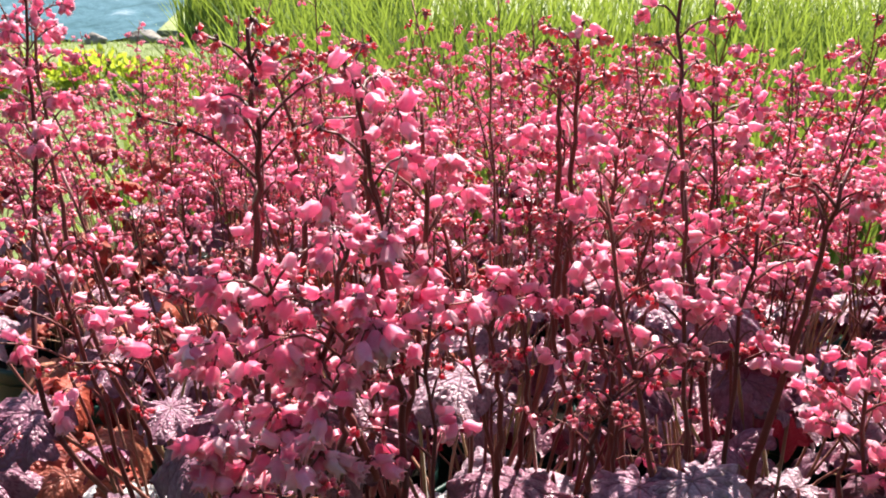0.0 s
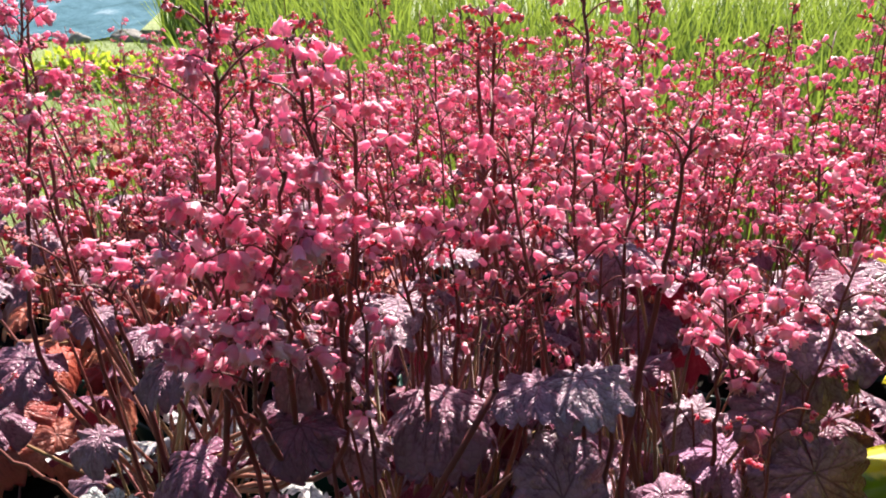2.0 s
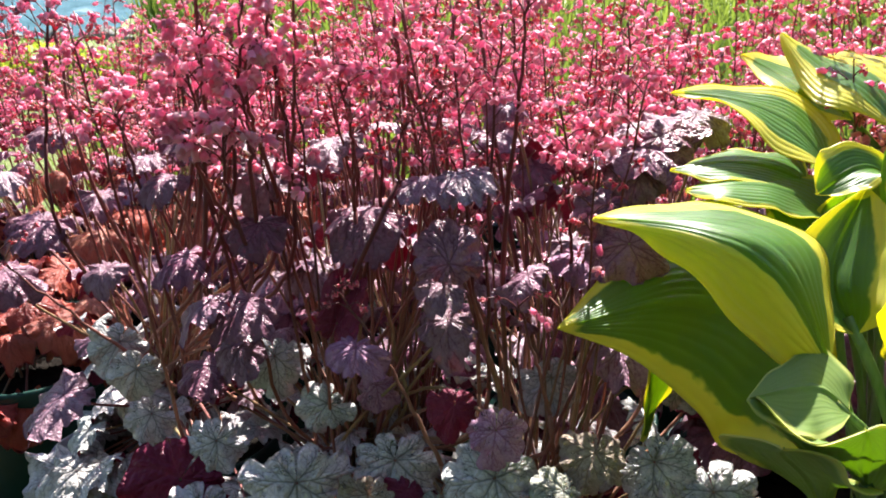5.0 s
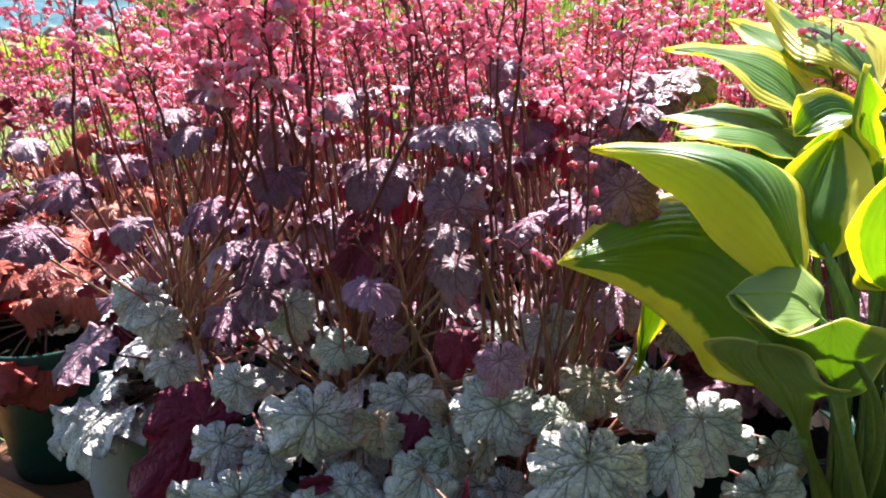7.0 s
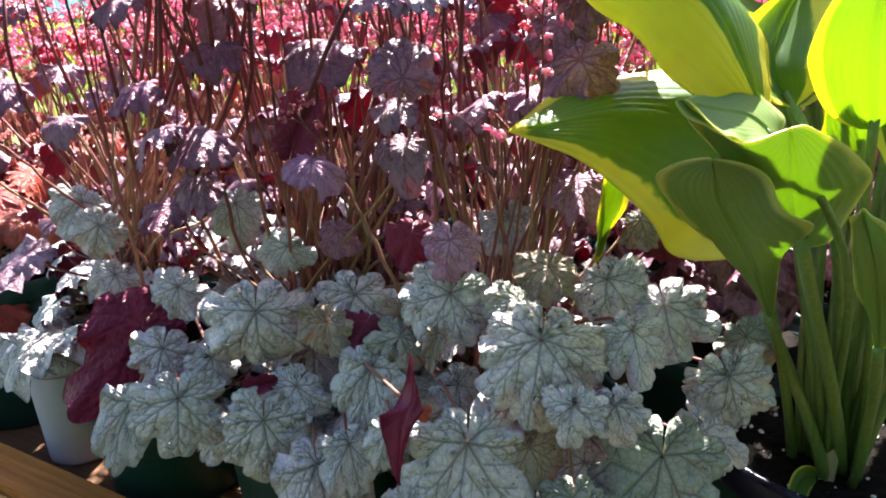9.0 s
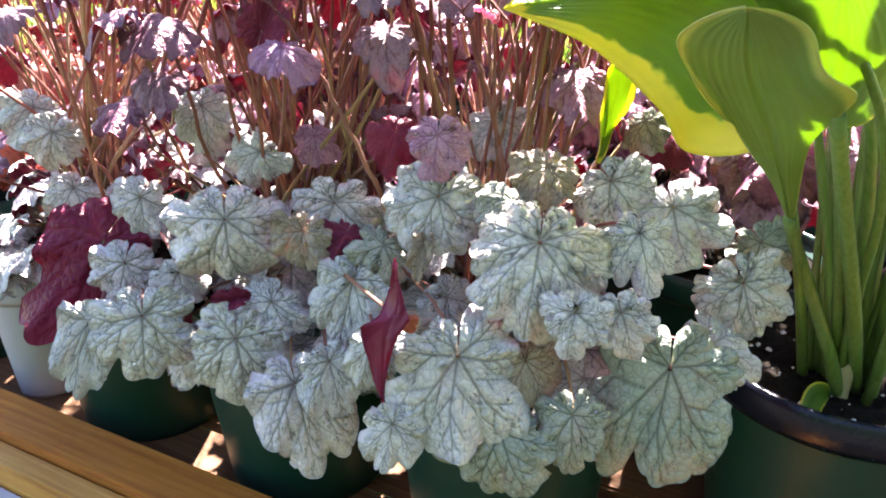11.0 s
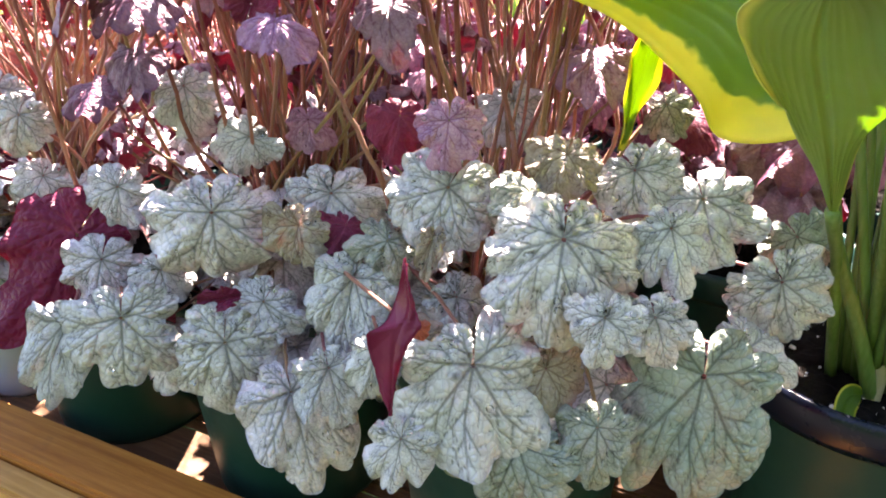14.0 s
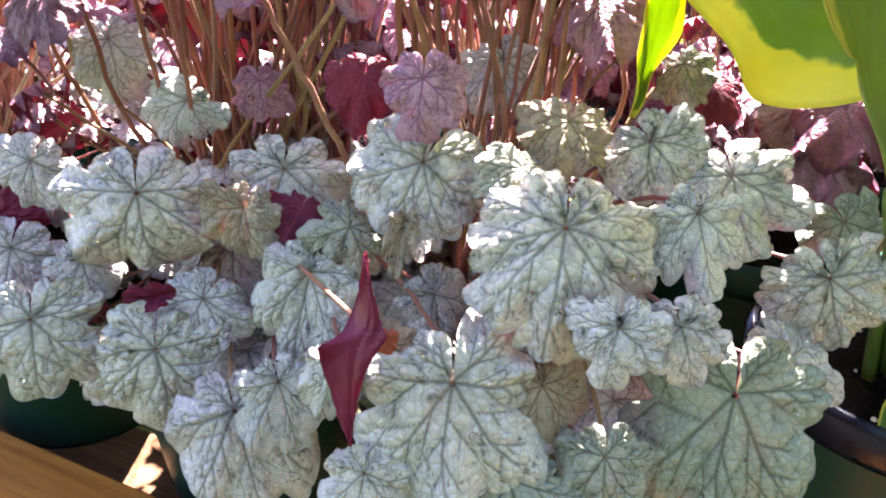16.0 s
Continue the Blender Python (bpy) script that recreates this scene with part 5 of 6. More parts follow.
def hosta_shell(mid, left, right, seed, foot=None, wave=0.002, gold=0.0, stalk=0.0046, back=False, near_glow=0.0):
    """A hosta blade hung between its midrib and its two edges, all from base to tip, with its stalk when a foot is given."""
    rng = np.random.default_rng(seed)
    nt, nu = 72, 57
    M = through_points(mid, nt)
    L = through_points([mid[0], *left, mid[-1]], nt)
    R = through_points([mid[0], *right, mid[-1]], nt)
    u, t = np.linspace(-1, 1, nu), np.linspace(0, 1, nt)
    U, T = np.meshgrid(u, t)
    K = U[..., None]
    S = L[:, None] * (K * K - K) / 2 + M[:, None] * (1 - K * K) + R[:, None] * (K * K + K) / 2
    du, dt = np.gradient(S, axis=1), np.gradient(S, axis=0)
    nn = np.cross(du, dt)
    nn /= np.linalg.norm(nn, axis=2)[..., None] + 1e-9
    ph = rng.uniform(0, 6.28, 3)
    ribs = 0.5 + 0.5 * np.cos(2 * math.pi * 7.5 * np.abs(U) ** 0.9)
    taper = np.sin(math.pi * np.clip(T, 0.02, 0.98)) ** 0.5
    lift = wave * np.abs(U) ** 3 * (np.sin(11 * T + ph[0] + 1.3 * np.sign(U)) + 0.6 * np.sin(23 * T + ph[1])) * taper
    lift = lift + 0.0004 * (ribs - 0.5) * taper - 0.0016 * np.exp(-(U / 0.05) ** 2)
    up = S + lift[..., None] * nn
    lo = up - 0.0009 * nn
    lane = rng.random(16)
    streak = np.interp(np.abs(U) * 7.5 + 8 * (U > 0), np.arange(16), lane) + 0.18 * np.sin(5 * T + U * 9)
    keel = np.clip(ribs ** 3 + np.exp(-(U / 0.04) ** 2), 0, 1)
    f, o = [], nt * nu
    for i in range(nt - 1):
        for k in range(nu - 1):
            a = i * nu + k
            f.append((a, a + 1, a + nu + 1, a + nu))
            f.append((o + a, o + a + nu, o + a + nu + 1, o + a + 1))
    for i in range(nt - 1):
        for k in (0, nu - 1):
            a = i * nu + k
            f.append((a, o + a, o + a + nu, a + nu))
    # the last term puts transmitted sunlight into one half's yellow; gold widens the margin
    edge = np.maximum(np.abs(U), np.clip((T - 0.80) / 0.2, 0, 1) * 0.9 + 0.1) + gold + near_glow * np.clip(U * 3, 0, 1)
    both = lambda w: np.r_[w.ravel(), w.ravel()]
    me = mesh_from("leaf", np.r_[up.reshape(-1, 3), lo.reshape(-1, 3)], f, HOSTA_BACK if back else HOSTA, {"edge": both(edge), "vein": both(keel), "streak": both(streak)})
    leaf = attach("leaf", me, hosta, None)
    if foot is not None:
        p, q = Vector(mid[0]), Vector(mid[1])
        c = HOSTA_CROWN + Vector(foot)
        run, d = (p - c).length, (q - p).normalized()
        pts = bezier(c, c + Vector((0, 0, run * 0.10)) + (p - c) * 0.30, p - d * run * 0.30, p + d * 0.012, 18)
        attach("petiole", mesh_from("petiole", *tube_data(pts, np.linspace(stalk * 1.05, stalk * 0.78, 18), 12, 0.85), HOSTA_STALK), leaf, None)
    return leaf


def hosta_leaf(points, width, n0, n1, seed, cup=0.35, wave=0.004, stalk=0.0041, foot=(0, 0, 0), tipness=0.85, flare=0.52, funnel=0.0):
    leaf = attach("leaf", hosta_blade(points, width, n0, n1, cup, wave, seed, tipness, flare, funnel), hosta, None)
    if stalk:
        p, q = Vector(points[0]), Vector(points[1])
        c = HOSTA_CROWN + Vector(foot)
        L = (p - c).length
        d = (q - p).normalized()
        pts = bezier(c, c + Vector((0, 0, L * 0.06)) + (p - c) * 0.33, p - (p - c) * 0.20 - d * L * 0.08, p + d * 0.008, 16)
        attach("petiole", mesh_from("petiole", *tube_data(pts, np.linspace(stalk * 1.05, stalk * 0.75, 16), 10, 0.85), HOSTA_STALK), leaf, None)
    return leaf


hosta_shell(((0.362, 0.140, 0.992), (0.360, 0.190, 1.041), (0.288, 0.200, 1.068), (0.184, 0.165, 1.062)),
            ((0.407, 0.200, 1.023), (0.381, 0.270, 1.090), (0.274, 0.260, 1.090), (0.221, 0.210, 1.078)),
            ((0.350, 0.125, 0.976), (0.310, 0.150, 0.969), (0.285, 0.156, 1.001), (0.236, 0.162, 1.041)), 1, (-0.016, 0.022, 0))
# near half coloured gold to carry sunlight shining through, beyond its yellow margin
hosta_shell(((0.320, 0.050, 1.087), (0.279, 0.038, 1.154), (0.242, 0.046, 1.172), (0.188, 0.085, 1.167)),
            ((0.349, 0.110, 1.099), (0.359, 0.160, 1.124), (0.308, 0.180, 1.149), (0.243, 0.140, 1.161)),
            ((0.291, 0.050, 1.094), (0.268, 0.072, 1.111), (0.240, 0.082, 1.141), (0.216, 0.088, 1.158)), 2, (0.004, 0.008, 0), gold=0.12, near_glow=0.55)
hosta_shell(((0.382, 0.130, 0.919), (0.339, 0.085, 0.988), (0.295, 0.035, 1.041), (0.268, -0.010, 1.077)),
            ((0.347, 0.110, 0.968), (0.294, 0.065, 1.017), (0.257, 0.035, 1.051), (0.256, 0.020, 1.068)),
            ((0.359, 0.080, 0.992), (0.340, 0.016, 1.030), (0.310, -0.002, 1.052), (0.293, -0.008, 1.070)), 3, (-0.003, -0.010, 0), stalk=0.0060, back=True)
hosta_shell(((0.351, 0.045, 1.009), (0.336, 0.030, 1.037), (0.316, 0.000, 1.067), (0.301, -0.020, 1.094)),
            ((0.324, 0.030, 1.041), (0.280, 0.000, 1.073), (0.250, -0.012, 1.104), (0.276, -0.022, 1.089)),
            ((0.371, 0.050, 1.014), (0.390, 0.050, 1.046), (0.352, 0.010, 1.075), (0.318, -0.015, 1.091)), 4, (0.014, -0.004, 0), stalk=0.0055, back=True)
hosta_shell(((0.316, 0.020, 1.078), (0.298, 0.020, 1.093), (0.274, 0.008, 1.099), (0.246, -0.012, 1.106)),
            ((0.324, 0.040, 1.088), (0.308, 0.050, 1.104), (0.272, 0.020, 1.103)),
            ((0.295, -0.005, 1.083), (0.276, -0.017, 1.087), (0.259, -0.017, 1.094)), 19, (0.010, 0.012, 0), stalk=0.0034, back=True)
hosta_shell(((0.407, 0.250, 1.159), (0.377, 0.260, 1.193), (0.336, 0.270, 1.209), (0.284, 0.275, 1.215)),
            ((0.437, 0.300, 1.174), (0.402, 0.310, 1.207), (0.347, 0.300, 1.219), (0.313, 0.290, 1.219)),
            ((0.378, 0.220, 1.167), (0.346, 0.220, 1.183), (0.323, 0.235, 1.206), (0.304, 0.255, 1.212)), 8, (0.0, 0.028, 0), gold=0.14)
# extra gold on these two upper blades holds sunlight shining through them
hosta_shell(((0.481, 0.280, 1.178), (0.454, 0.300, 1.215), (0.427, 0.330, 1.232), (0.403, 0.360, 1.256)),
            ((0.544, 0.380, 1.219), (0.507, 0.400, 1.233), (0.466, 0.410, 1.237)),
            ((0.436, 0.270, 1.198), (0.406, 0.280, 1.204), (0.406, 0.330, 1.223)), 9, (0.022, 0.026, 0), gold=0.42)
hosta_shell(((0.463, 0.330, 1.183), (0.436, 0.350, 1.204), (0.413, 0.380, 1.220), (0.385, 0.400, 1.235)),
            ((0.497, 0.400, 1.207), (0.462, 0.420, 1.226), (0.428, 0.430, 1.233)),
            ((0.418, 0.300, 1.188), (0.399, 0.320, 1.201), (0.390, 0.360, 1.215)), 20, (0.012, 0.032, 0), gold=0.30, stalk=0.0034)
hosta_shell(((0.417, 0.240, 1.117), (0.355, 0.200, 1.152), (0.313, 0.185, 1.162), (0.270, 0.175, 1.160)),
            ((0.420, 0.270, 1.142), (0.372, 0.265, 1.150), (0.323, 0.250, 1.152)),
            ((0.357, 0.170, 1.140), (0.321, 0.150, 1.154), (0.285, 0.150, 1.158)), 12, (0.004, 0.024, 0), gold=-0.1)
hosta_shell(((0.392, 0.250, 1.146), (0.355, 0.240, 1.162), (0.313, 0.230, 1.168), (0.272, 0.220, 1.164)),
            ((0.409, 0.310, 1.158), (0.367, 0.300, 1.163), (0.325, 0.285, 1.162)),
            ((0.343, 0.200, 1.155), (0.314, 0.190, 1.162), (0.289, 0.195, 1.164)), 21, (-0.006, 0.030, 0), gold=-0.1, stalk=0.0034)
hosta_shell(((0.361, 0.100, 1.086), (0.353, 0.120, 1.108), (0.363, 0.140, 1.131), (0.386, 0.160, 1.166)),
            ((0.336, 0.100, 1.099), (0.329, 0.120, 1.119), (0.347, 0.150, 1.141)),
            ((0.371, 0.080, 1.110), (0.382, 0.100, 1.139), (0.388, 0.130, 1.156)), 14, (0.010, 0.004, 0), gold=0.10)
hosta_shell(((0.385, 0.200, 1.109), (0.371, 0.200, 1.130), (0.361, 0.210, 1.140), (0.347, 0.220, 1.140)),
            ((0.403, 0.230, 1.120), (0.397, 0.240, 1.133), (0.375, 0.240, 1.140)),
            ((0.354, 0.180, 1.119), (0.339, 0.180, 1.129), (0.340, 0.200, 1.135)), 22, (0.002, 0.018, 0), stalk=0.0034)
hosta_shell(((0.421, 0.060, 0.927), (0.395, 0.030, 0.976), (0.368, 0.000, 1.015), (0.349, -0.010, 1.050)),
            ((0.400, 0.050, 0.962), (0.362, 0.010, 1.012), (0.345, -0.010, 1.041)),
            ((0.413, 0.030, 0.969), (0.389, 0.000, 1.015), (0.358, -0.020, 1.043)), 7, (0.022, -0.012, 0), back=True)
hosta_leaf(((0.400, 0.200, 1.072), (0.406, 0.220, 1.101), (0.406, 0.220, 1.132), (0.406, 0.210, 1.160)), 0.042, (0.1, -0.9, 0.4), (0.1, -0.9, 0.4), 5, cup=0.4)
hosta_leaf(((0.385, 0.050, 1.081), (0.367, 0.030, 1.112), (0.358, 0.020, 1.144), (0.361, 0.020, 1.179)), 0.032, (0.3, 0.8, 0.5), (0.2, 0.8, 0.3), 6, cup=0.4)
hosta_leaf(((0.413, 0.150, 1.122), (0.395, 0.150, 1.154), (0.387, 0.145, 1.181), (0.387, 0.140, 1.213)), 0.022, (0.5, -0.7, 0.4), (0.5, -0.7, 0.4), 10, cup=0.7)
hosta_leaf(((0.400, 0.170, 1.174), (0.381, 0.165, 1.177), (0.365, 0.160, 1.170), (0.353, 0.160, 1.161)), 0.022, (-0.2, -0.5, 0.8), (-0.4, -0.6, 0.6), 11, cup=0.4, stalk=0)
hosta_leaf(((0.284, 0.225, 1.044), (0.279, 0.215, 1.010), (0.270, 0.205, 0.978), (0.261, 0.195, 0.948)), 0.0105, (0.3, -0.9, 0.2), (0.3, -0.9, 0.2), 13, cup=0.3, stalk=0)
hosta_leaf(((0.435, 0.140, 1.049), (0.421, 0.140, 1.081), (0.406, 0.130, 1.114), (0.405, 0.130, 1.151)), 0.038, (-0.1, -0.9, 0.4), (-0.1, -0.8, 0.5), 15, cup=0.4, foot=(0.02, 0.01, 0))
hosta_leaf(((0.433, 0.100, 1.025), (0.435, 0.090, 1.063), (0.443, 0.080, 1.091), (0.459, 0.070, 1.105)), 0.045, (0.2, -0.4, 0.9), (0.2, -0.5, 0.8), 16, foot=(0.03, 0.0, 0))
hosta_leaf(((0.489, 0.200, 1.096), (0.523, 0.220, 1.129), (0.560, 0.240, 1.154), (0.616, 0.260, 1.165)), 0.05, (0.1, -0.4, 0.9), (0.1, -0.5, 0.8), 17, foot=(0.03, 0.02, 0))
hosta_leaf(((0.450, 0.150, 0.767), (0.432, 0.140, 0.772), (0.418, 0.122, 0.767), (0.415, 0.108, 0.750)), 0.009, (-0.3, -0.8, 0.5), (0, -0.9, 0.3), 18, stalk=0, cup=0.3, wave=0.0005)


def outer_leaves():
    """The rest of the clump, away from the walk, mostly unseen; raised and thickened to shade the plants below."""
    rng = np.random.default_rng(21)
    for k in range(12):
        a = radians(-60 + 150 * (k + rng.uniform(-0.3, 0.3)) / 12)
        out = np.array([math.cos(a), math.sin(a), 0.0])
        c = np.array(HOSTA_CROWN)
        q, h = rng.uniform(0.05, 0.12), rng.uniform(0.18, 0.40)
        p0 = c + out * q + (0, 0, h)
        L = rng.uniform(0.17, 0.22)
        p1, p2, p3 = p0 + out * L * 0.33 + (0, 0, 0.035), p0 + out * L * 0.7 + (0, 0, 0.03), p0 + out * L * 1.05 - (0, 0, 0.01 + rng.uniform(0, 0.03))
        n = np.array([0, 0, 1]) - out * 0.3
        hosta_leaf((p0, p1, p2, p3), rng.uniform(0.055, 0.075), n, n + out * 0.8, 40 + k, 0.35, 0.006, 0.0038, tuple(out * 0.024))


outer_leaves()


def sheath():
    v, f = [], []
    for i in range(8):
        for k in range(14):
            a = -2.9 + 3.9 * k / 13
            r = 0.0068 + 0.0006 * i / 7
            c = HOSTA_CROWN + Vector((-0.003, -0.010, 0))
            v.append((c.x + r * math.cos(a), c.y + r * math.sin(a), 0.764 + 0.0045 * i + 0.004 * math.sin(3 * a) * (i / 7)))
    for i in range(7):
        for k in range(13):
            f.append((i * 14 + k, i * 14 + k + 1, i * 14 + 15 + k, i * 14 + 14 + k))
    attach("sheath", mesh_from("sheath", v, f, HOSTA_SHEATH), hosta, None, "dry straw-coloured leaf sheath")


sheath()


def perlite(c, r, n, seed):
    rng = np.random.default_rng(seed)
    parts = []
    for k in range(n):
        a, q = rng.uniform(0, 6.28), r * math.sqrt(rng.random())
        s = rng.uniform(0.0012, 0.0030)
        o = np.array([c.x + q * math.cos(a), c.y + q * math.sin(a), c.z + s * 0.3])
        v = [o + s * np.array(d) * rng.uniform(0.7, 1.2) for d in ((1, 0, 0), (0, 1, 0), (-1, 0, 0), (0, -1, 0), (0, 0, 0.9), (0, 0, -0.9))]
        parts.append((v, [(0, 1, 4), (1, 2, 4), (2, 3, 4), (3, 0, 4), (1, 0, 5), (2, 1, 5), (3, 2, 5), (0, 3, 5)]))
    return mesh_from("perlite", *stack(parts), PERLITE, smooth=False)


attach("perlite", perlite(on_bench(0.578, 0.197, 0.185 - 0.021), 0.098, 80, 3), hosta, None, "white perlite grains in the soil")



# ---- ground and distance ----
def build_ground():
    n = 90
    v, f = [], []
    ax = np.sign(np.linspace(-1, 1, n)) * np.abs(np.linspace(-1, 1, n)) ** 3 * 400
    for yy in ax:
        for xx in ax:
            bank = 0.95 / (1 + math.exp(-(yy - 4.2) / 0.9))
            v.append((xx, yy, bank + 0.02 * math.sin(xx * 1.3) * math.cos(yy * 0.9) - (0.0 if yy > 2.2 else 0.02)))
    for i in range(n - 1):
        for k in range(n - 1):
            f.append((i * n + k, i * n + k + 1, (i + 1) * n + k + 1, (i + 1) * n + k))
    solid("ground", mesh_from("ground", v, f, GROUND), Matrix(), "grassy garden ground rising to a bank", "ground", kind="structure")


build_ground()


def build_dark_strip():
    """An unseen dark strip along the bench's front, added to cut light bounced off the ground."""
    n, v, f = 40, [], []
    for i in range(12):
        for k in range(n):
            x, y = -5.0 + 0.26 * k, -1.95 + 0.24 * i
            v.append((x, y, 0.012 + 0.006 * math.sin(x * 3.1) * math.cos(y * 4.3)))
    for i in range(11):
        for k in range(n - 1):
            f.append((i * n + k, i * n + k + 1, (i + 1) * n + k + 1, (i + 1) * n + k))
    solid("path", mesh_from("path", v, f, DARK_STRIP), Matrix(), "unseen dark strip before the bench, added to cut bounced light", "path", kind="structure")


build_dark_strip()


def blades_mesh(name, n, seed, x0, x1, y0, y1, h0, h1, w, mat_, floor):
    rng = np.random.default_rng(seed)
    v, f = [], []
    for k in range(n):
        x, y = rng.uniform(x0, x1), rng.uniform(y0, y1)
        z = floor(x, y)
        h = rng.uniform(h0, h1)
        a = rng.uniform(0, 6.28)
        lean = rng.uniform(0.1, 0.5) * h
        dx, dy = math.cos(a) * lean, math.sin(a) * lean
        b = rng.uniform(0, 6.28)
        wx, wy = math.cos(b) * w, math.sin(b) * w
        o = len(v)
        for q in (0.0, 0.4, 0.75):
            t = 1 - 0.75 * q
            cx, cy, cz = x + dx * q * q, y + dy * q * q, z + h * (q - 0.12 * q * q)
            v.extend([(cx - wx * t, cy - wy * t, cz), (cx + wx * t, cy + wy * t, cz)])
        v.append((x + dx, y + dy, z + h * 0.88))
        f.extend([(o, o + 1, o + 3, o + 2), (o + 2, o + 3, o + 5, o + 4), (o + 4, o + 5, o + 6)])
    return mesh_from(name, v, f, mat_)


def bank_z(x, y):
    return 0.95 / (1 + math.exp(-(y - 4.2) / 0.9)) - 0.02


solid("tall_grass", blades_mesh("tall_grass", 11000, 5, -1.5, 6.5, 2.7, 5.6, 0.60, 1.10, 0.012, GRASS, bank_z), Matrix(), "bright green tall meadow grass behind the bench", "grass", kind="stuff")
solid("tall_grass", blades_mesh("tall_grass", 3600, 7, -3.1, -0.6, 7.7, 9.2, 0.5, 0.95, 0.014, GRASS, bank_z), Matrix(), "tall green meadow grass beyond the lawn", "grass", kind="stuff")
solid("lawn_grass", blades_mesh("lawn_grass", 9000, 6, -6.0, 0.0, 3.2, 9.0, 0.03, 0.10, 0.004, GRASS, bank_z), Matrix(), "short sunlit lawn grass", "grass", kind="stuff")


def leafy(name, n, seed, centre, size, leaf, mat_):
    """A loose mound of pointed leaves."""
    rng = np.random.default_rng(seed)
    v, f = [], []
    for k in range(n):
        d = rng.normal(size=3)
        d /= np.linalg.norm(d)
        d[2] = abs(d[2])
        p = np.array(centre) + d * np.array(size) * rng.uniform(0.55, 1.0) * (1 + 0.15 * math.sin(5 * d[0] + 7 * d[1]))
        t = d + rng.normal(size=3) * 0.5
        t /= np.linalg.norm(t)
        s = np.cross(t, rng.normal(size=3))
        s /= np.linalg.norm(s)
        l = leaf * rng.uniform(0.6, 1.2)
        o = len(v)
        up = np.cross(s, t)
        v.extend([p, p + t * l * 0.5 + s * l * 0.28, p + t * l * 0.5 + up * l * 0.08, p + t * l * 0.5 - s * l * 0.28, p + t * l - up * l * 0.15])
        f.extend([(o, o + 1, o + 2), (o, o + 2, o + 3), (o + 1, o + 4, o + 2), (o + 2, o + 4, o + 3)])
    return mesh_from(name, v, f, mat_, smooth=False)


def shrub(seed, x, y, size, n, leaf, label):
    z = bank_z(x, y)
    sh = thing("shrub", pose(x, y, z), label, "shrub", "shrubs on the bank")
    stems = []
    rng = np.random.default_rng(seed)
    for k in range(7):
        t = rng.normal(size=2) * size[0] * 0.4
        stems.append(tube_data(bezier((x, y, z - 0.03), (x, y, z + size[2] * 0.3), (x + t[0] * 0.7, y + t[1] * 0.7, z + size[2] * 0.5), (x + t[0], y + t[1], z + size[2] * 0.8), 5), [0.008] * 5, 5))
    tagged(attach("woody_base", mesh_from("woody_base", *stack(stems), DARK_WOOD), sh, None), kind="stuff")
    attach("crown", leafy("crown", n, seed, (x, y, z), size, leaf, SHRUB), sh, None)


for k, (x, y, sx, sz) in enumerate(((-2.35, 5.5, 0.30, 0.20), (-2.85, 5.6, 0.34, 0.22), (-3.4, 5.5, 0.36, 0.2), (-4.0, 5.7, 0.4, 0.24))):
    shrub(60 + k, x, y, (sx, sx, sz), 420, 0.09, "low yellow-green leafy shrub on the bank")


def rock(seed, x, y, z, s):
    rng = np.random.default_rng(seed)
    bm = bmesh.new()
    bmesh.ops.create_icosphere(bm, subdivisions=3, radius=1)
    off = Vector(rng.uniform(0, 50, 3))
    for w in bm.verts:
        w.co *= 1 + 0.35 * noise.noise(w.co * 1.3 + off) + 0.12 * noise.noise(w.co * 4 + off)
        w.co = Vector((w.co.x * s, w.co.y * s * 0.8, max(w.co.z, -0.55) * s * 0.6))
    me = bpy.data.meshes.new("rock")
    bm.to_mesh(me)
    bm.free()
    me.materials.append(ROCK)
    me.polygons.foreach_set("use_smooth", [True] * len(me.polygons))
    solid("rock", me, pose(x, y, z + s * 0.3), "rounded grey stone standing for an unclear dark shape beside the blue sheeting", "rock", "stones on the bank")


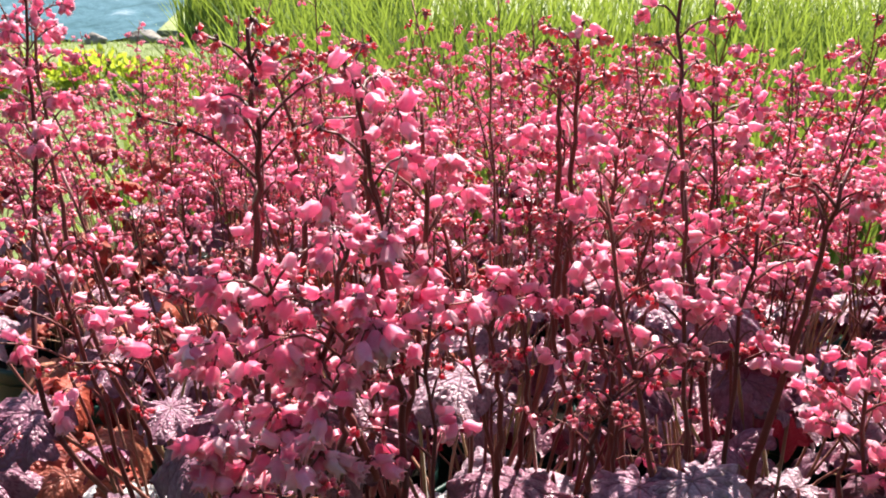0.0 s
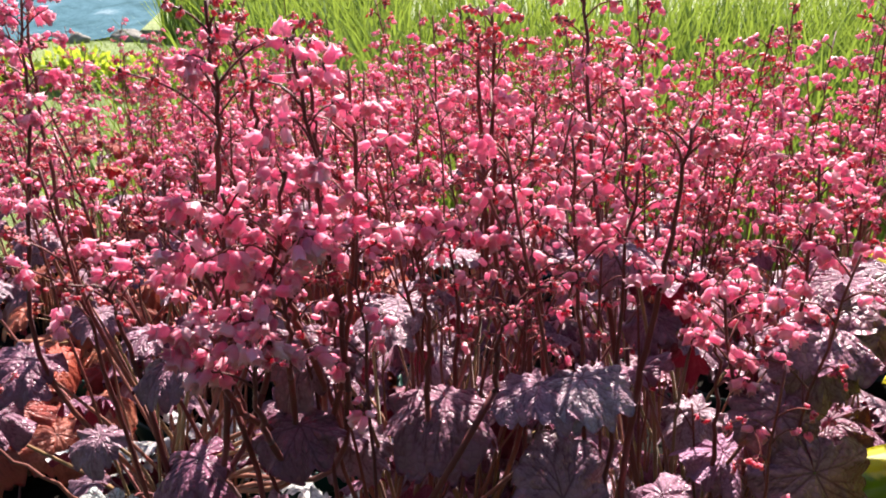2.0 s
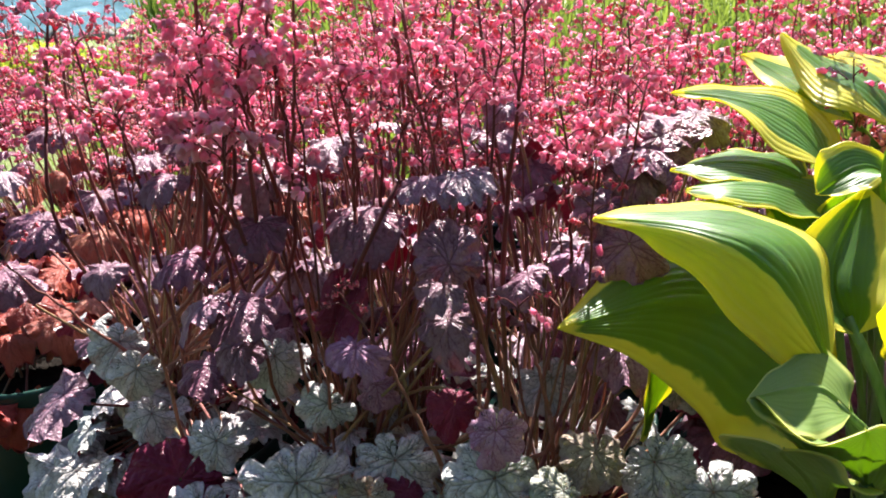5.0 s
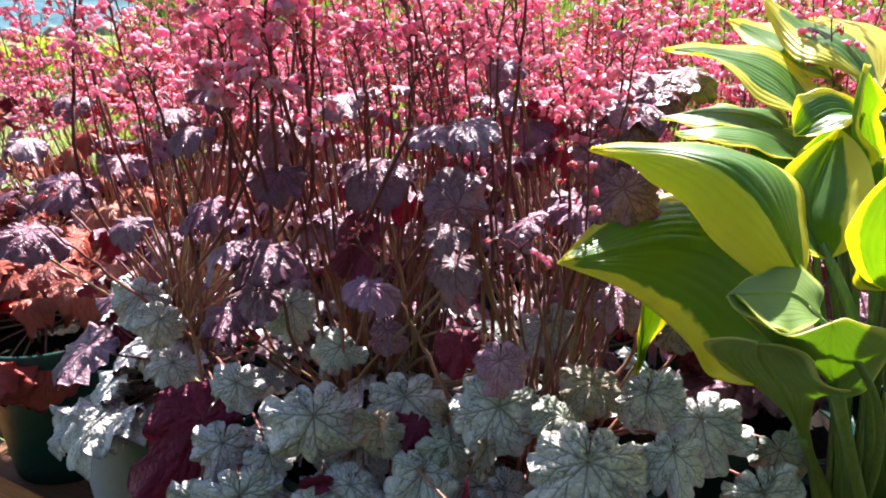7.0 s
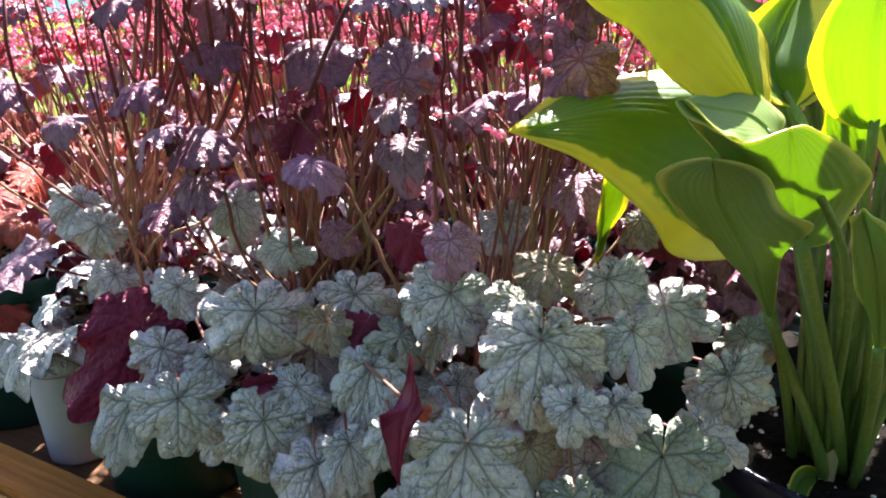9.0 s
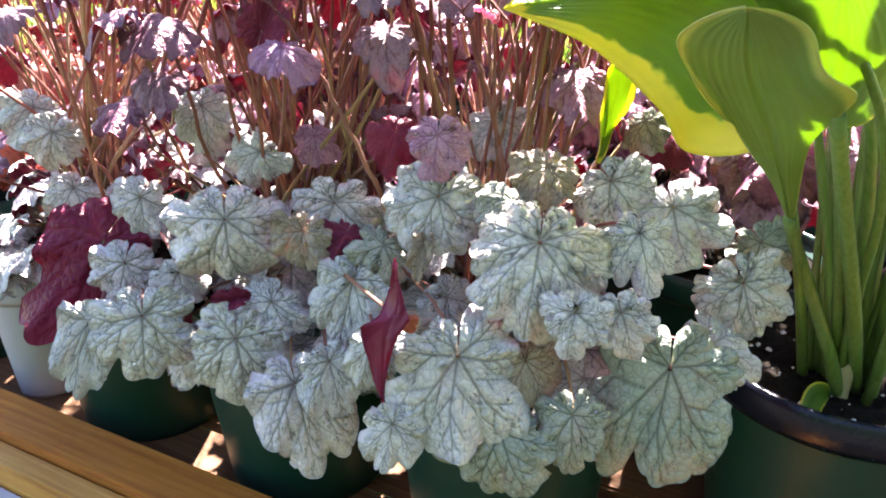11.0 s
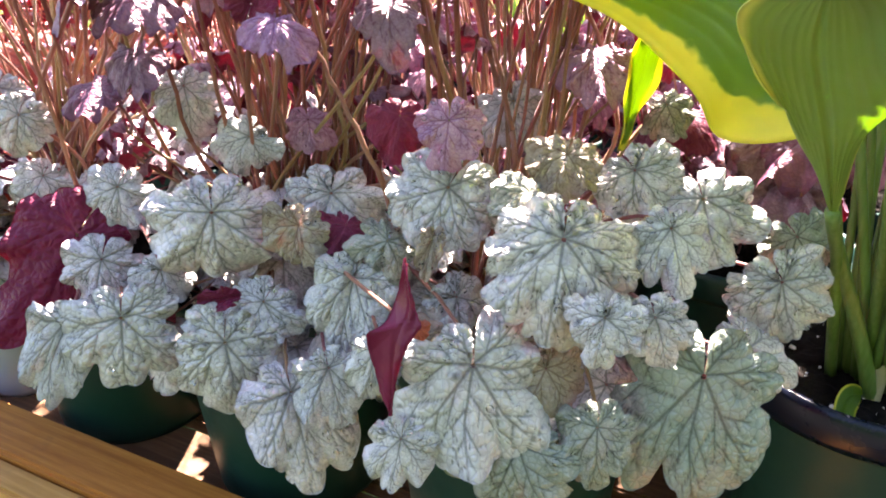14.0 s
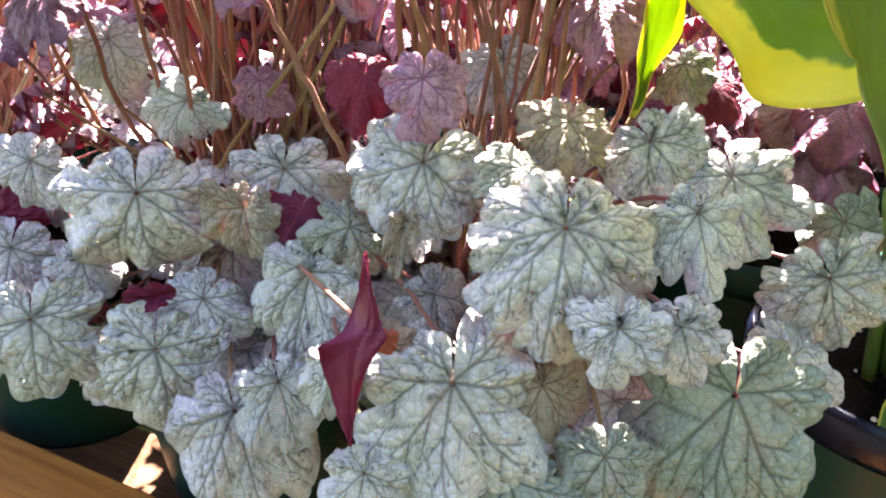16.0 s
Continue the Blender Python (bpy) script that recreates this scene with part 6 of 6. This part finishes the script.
# stones stand in for unclear dark rounded shapes in the distance
for k, (x, y, s) in enumerate(((-4.1, 8.0, 0.13), (-3.6, 8.1, 0.17), (-3.3, 7.9, 0.09), (-4.7, 8.2, 0.12))):
    rock(80 + k, x, y, bank_z(x, y), s)

v, f = [], []
for i in range(13):
    for k in range(25):
        x, y = -9.3 + 0.235 * k, 8.3 + 0.32 * i
        v.append((x, y, bank_z(x, y) + 0.03 + 1.15 * i / 12 + 0.03 * math.sin(k * 1.7) * math.cos(i * 1.3)))
for i in range(12):
    for k in range(24):
        o = i * 25 + k
        f.append((o, o + 1, o + 26, o + 25))
        
tarp = mesh_from("pond_liner", v, f, BLUE)
solid("pond_liner", tarp, Matrix(), "creased pale blue sheeting on the bank", "pond liner")


def hedge():
    """An unseen dense hedge behind the walk, added to keep sky light off the plants' front."""
    rng = np.random.default_rng(8)
    h = thing("hedge", pose(0.2, -2.0, 0), "unseen dark green clipped hedge, added to block sky light", "hedge")
    v, f = [], []
    for i in range(15):
        for k in range(60):
            x, z = -3.8 + 0.135 * k, 0.17 * i
            v.append((x, -1.9 + 0.08 * noise.noise(Vector((x * 2, z * 2, 0))), z))
    for i in range(15):
        for k in range(60):
            x, z = -3.8 + 0.135 * k, 0.17 * i
            v.append((x, -2.5, z))
    for i in range(14):
        for k in range(59):
            o = i * 60 + k
            f.append((o, o + 1, o + 61, o + 60))
            f.append((900 + o, 960 + o, 961 + o, 901 + o))
    for k in range(59):
        f.append((14 * 60 + k, 14 * 60 + k + 1, 900 + 14 * 60 + k + 1, 900 + 14 * 60 + k))
    attach("body", mesh_from("body", v, f, SKY_BLOCK), h, None)
    lv, lf = [], []
    for k in range(5000):
        x, z = rng.uniform(-3.8, 4.1), rng.uniform(0.03, 2.4)
        p = np.array([x, -1.87, z])
        t = rng.normal(size=3) * (1, 0.5, 1) + (0, 0.5, 0)
        t /= np.linalg.norm(t)
        s = np.cross(t, rng.normal(size=3))
        s /= np.linalg.norm(s)
        o = len(lv)
        lv.extend([p, p + t * 0.025 + s * 0.013, p + t * 0.05, p + t * 0.025 - s * 0.013])
        lf.append((o, o + 1, o + 2, o + 3))
    tagged(attach("foliage", mesh_from("foliage", lv, lf, SKY_BLOCK, smooth=False), h, None), kind="stuff")


hedge()
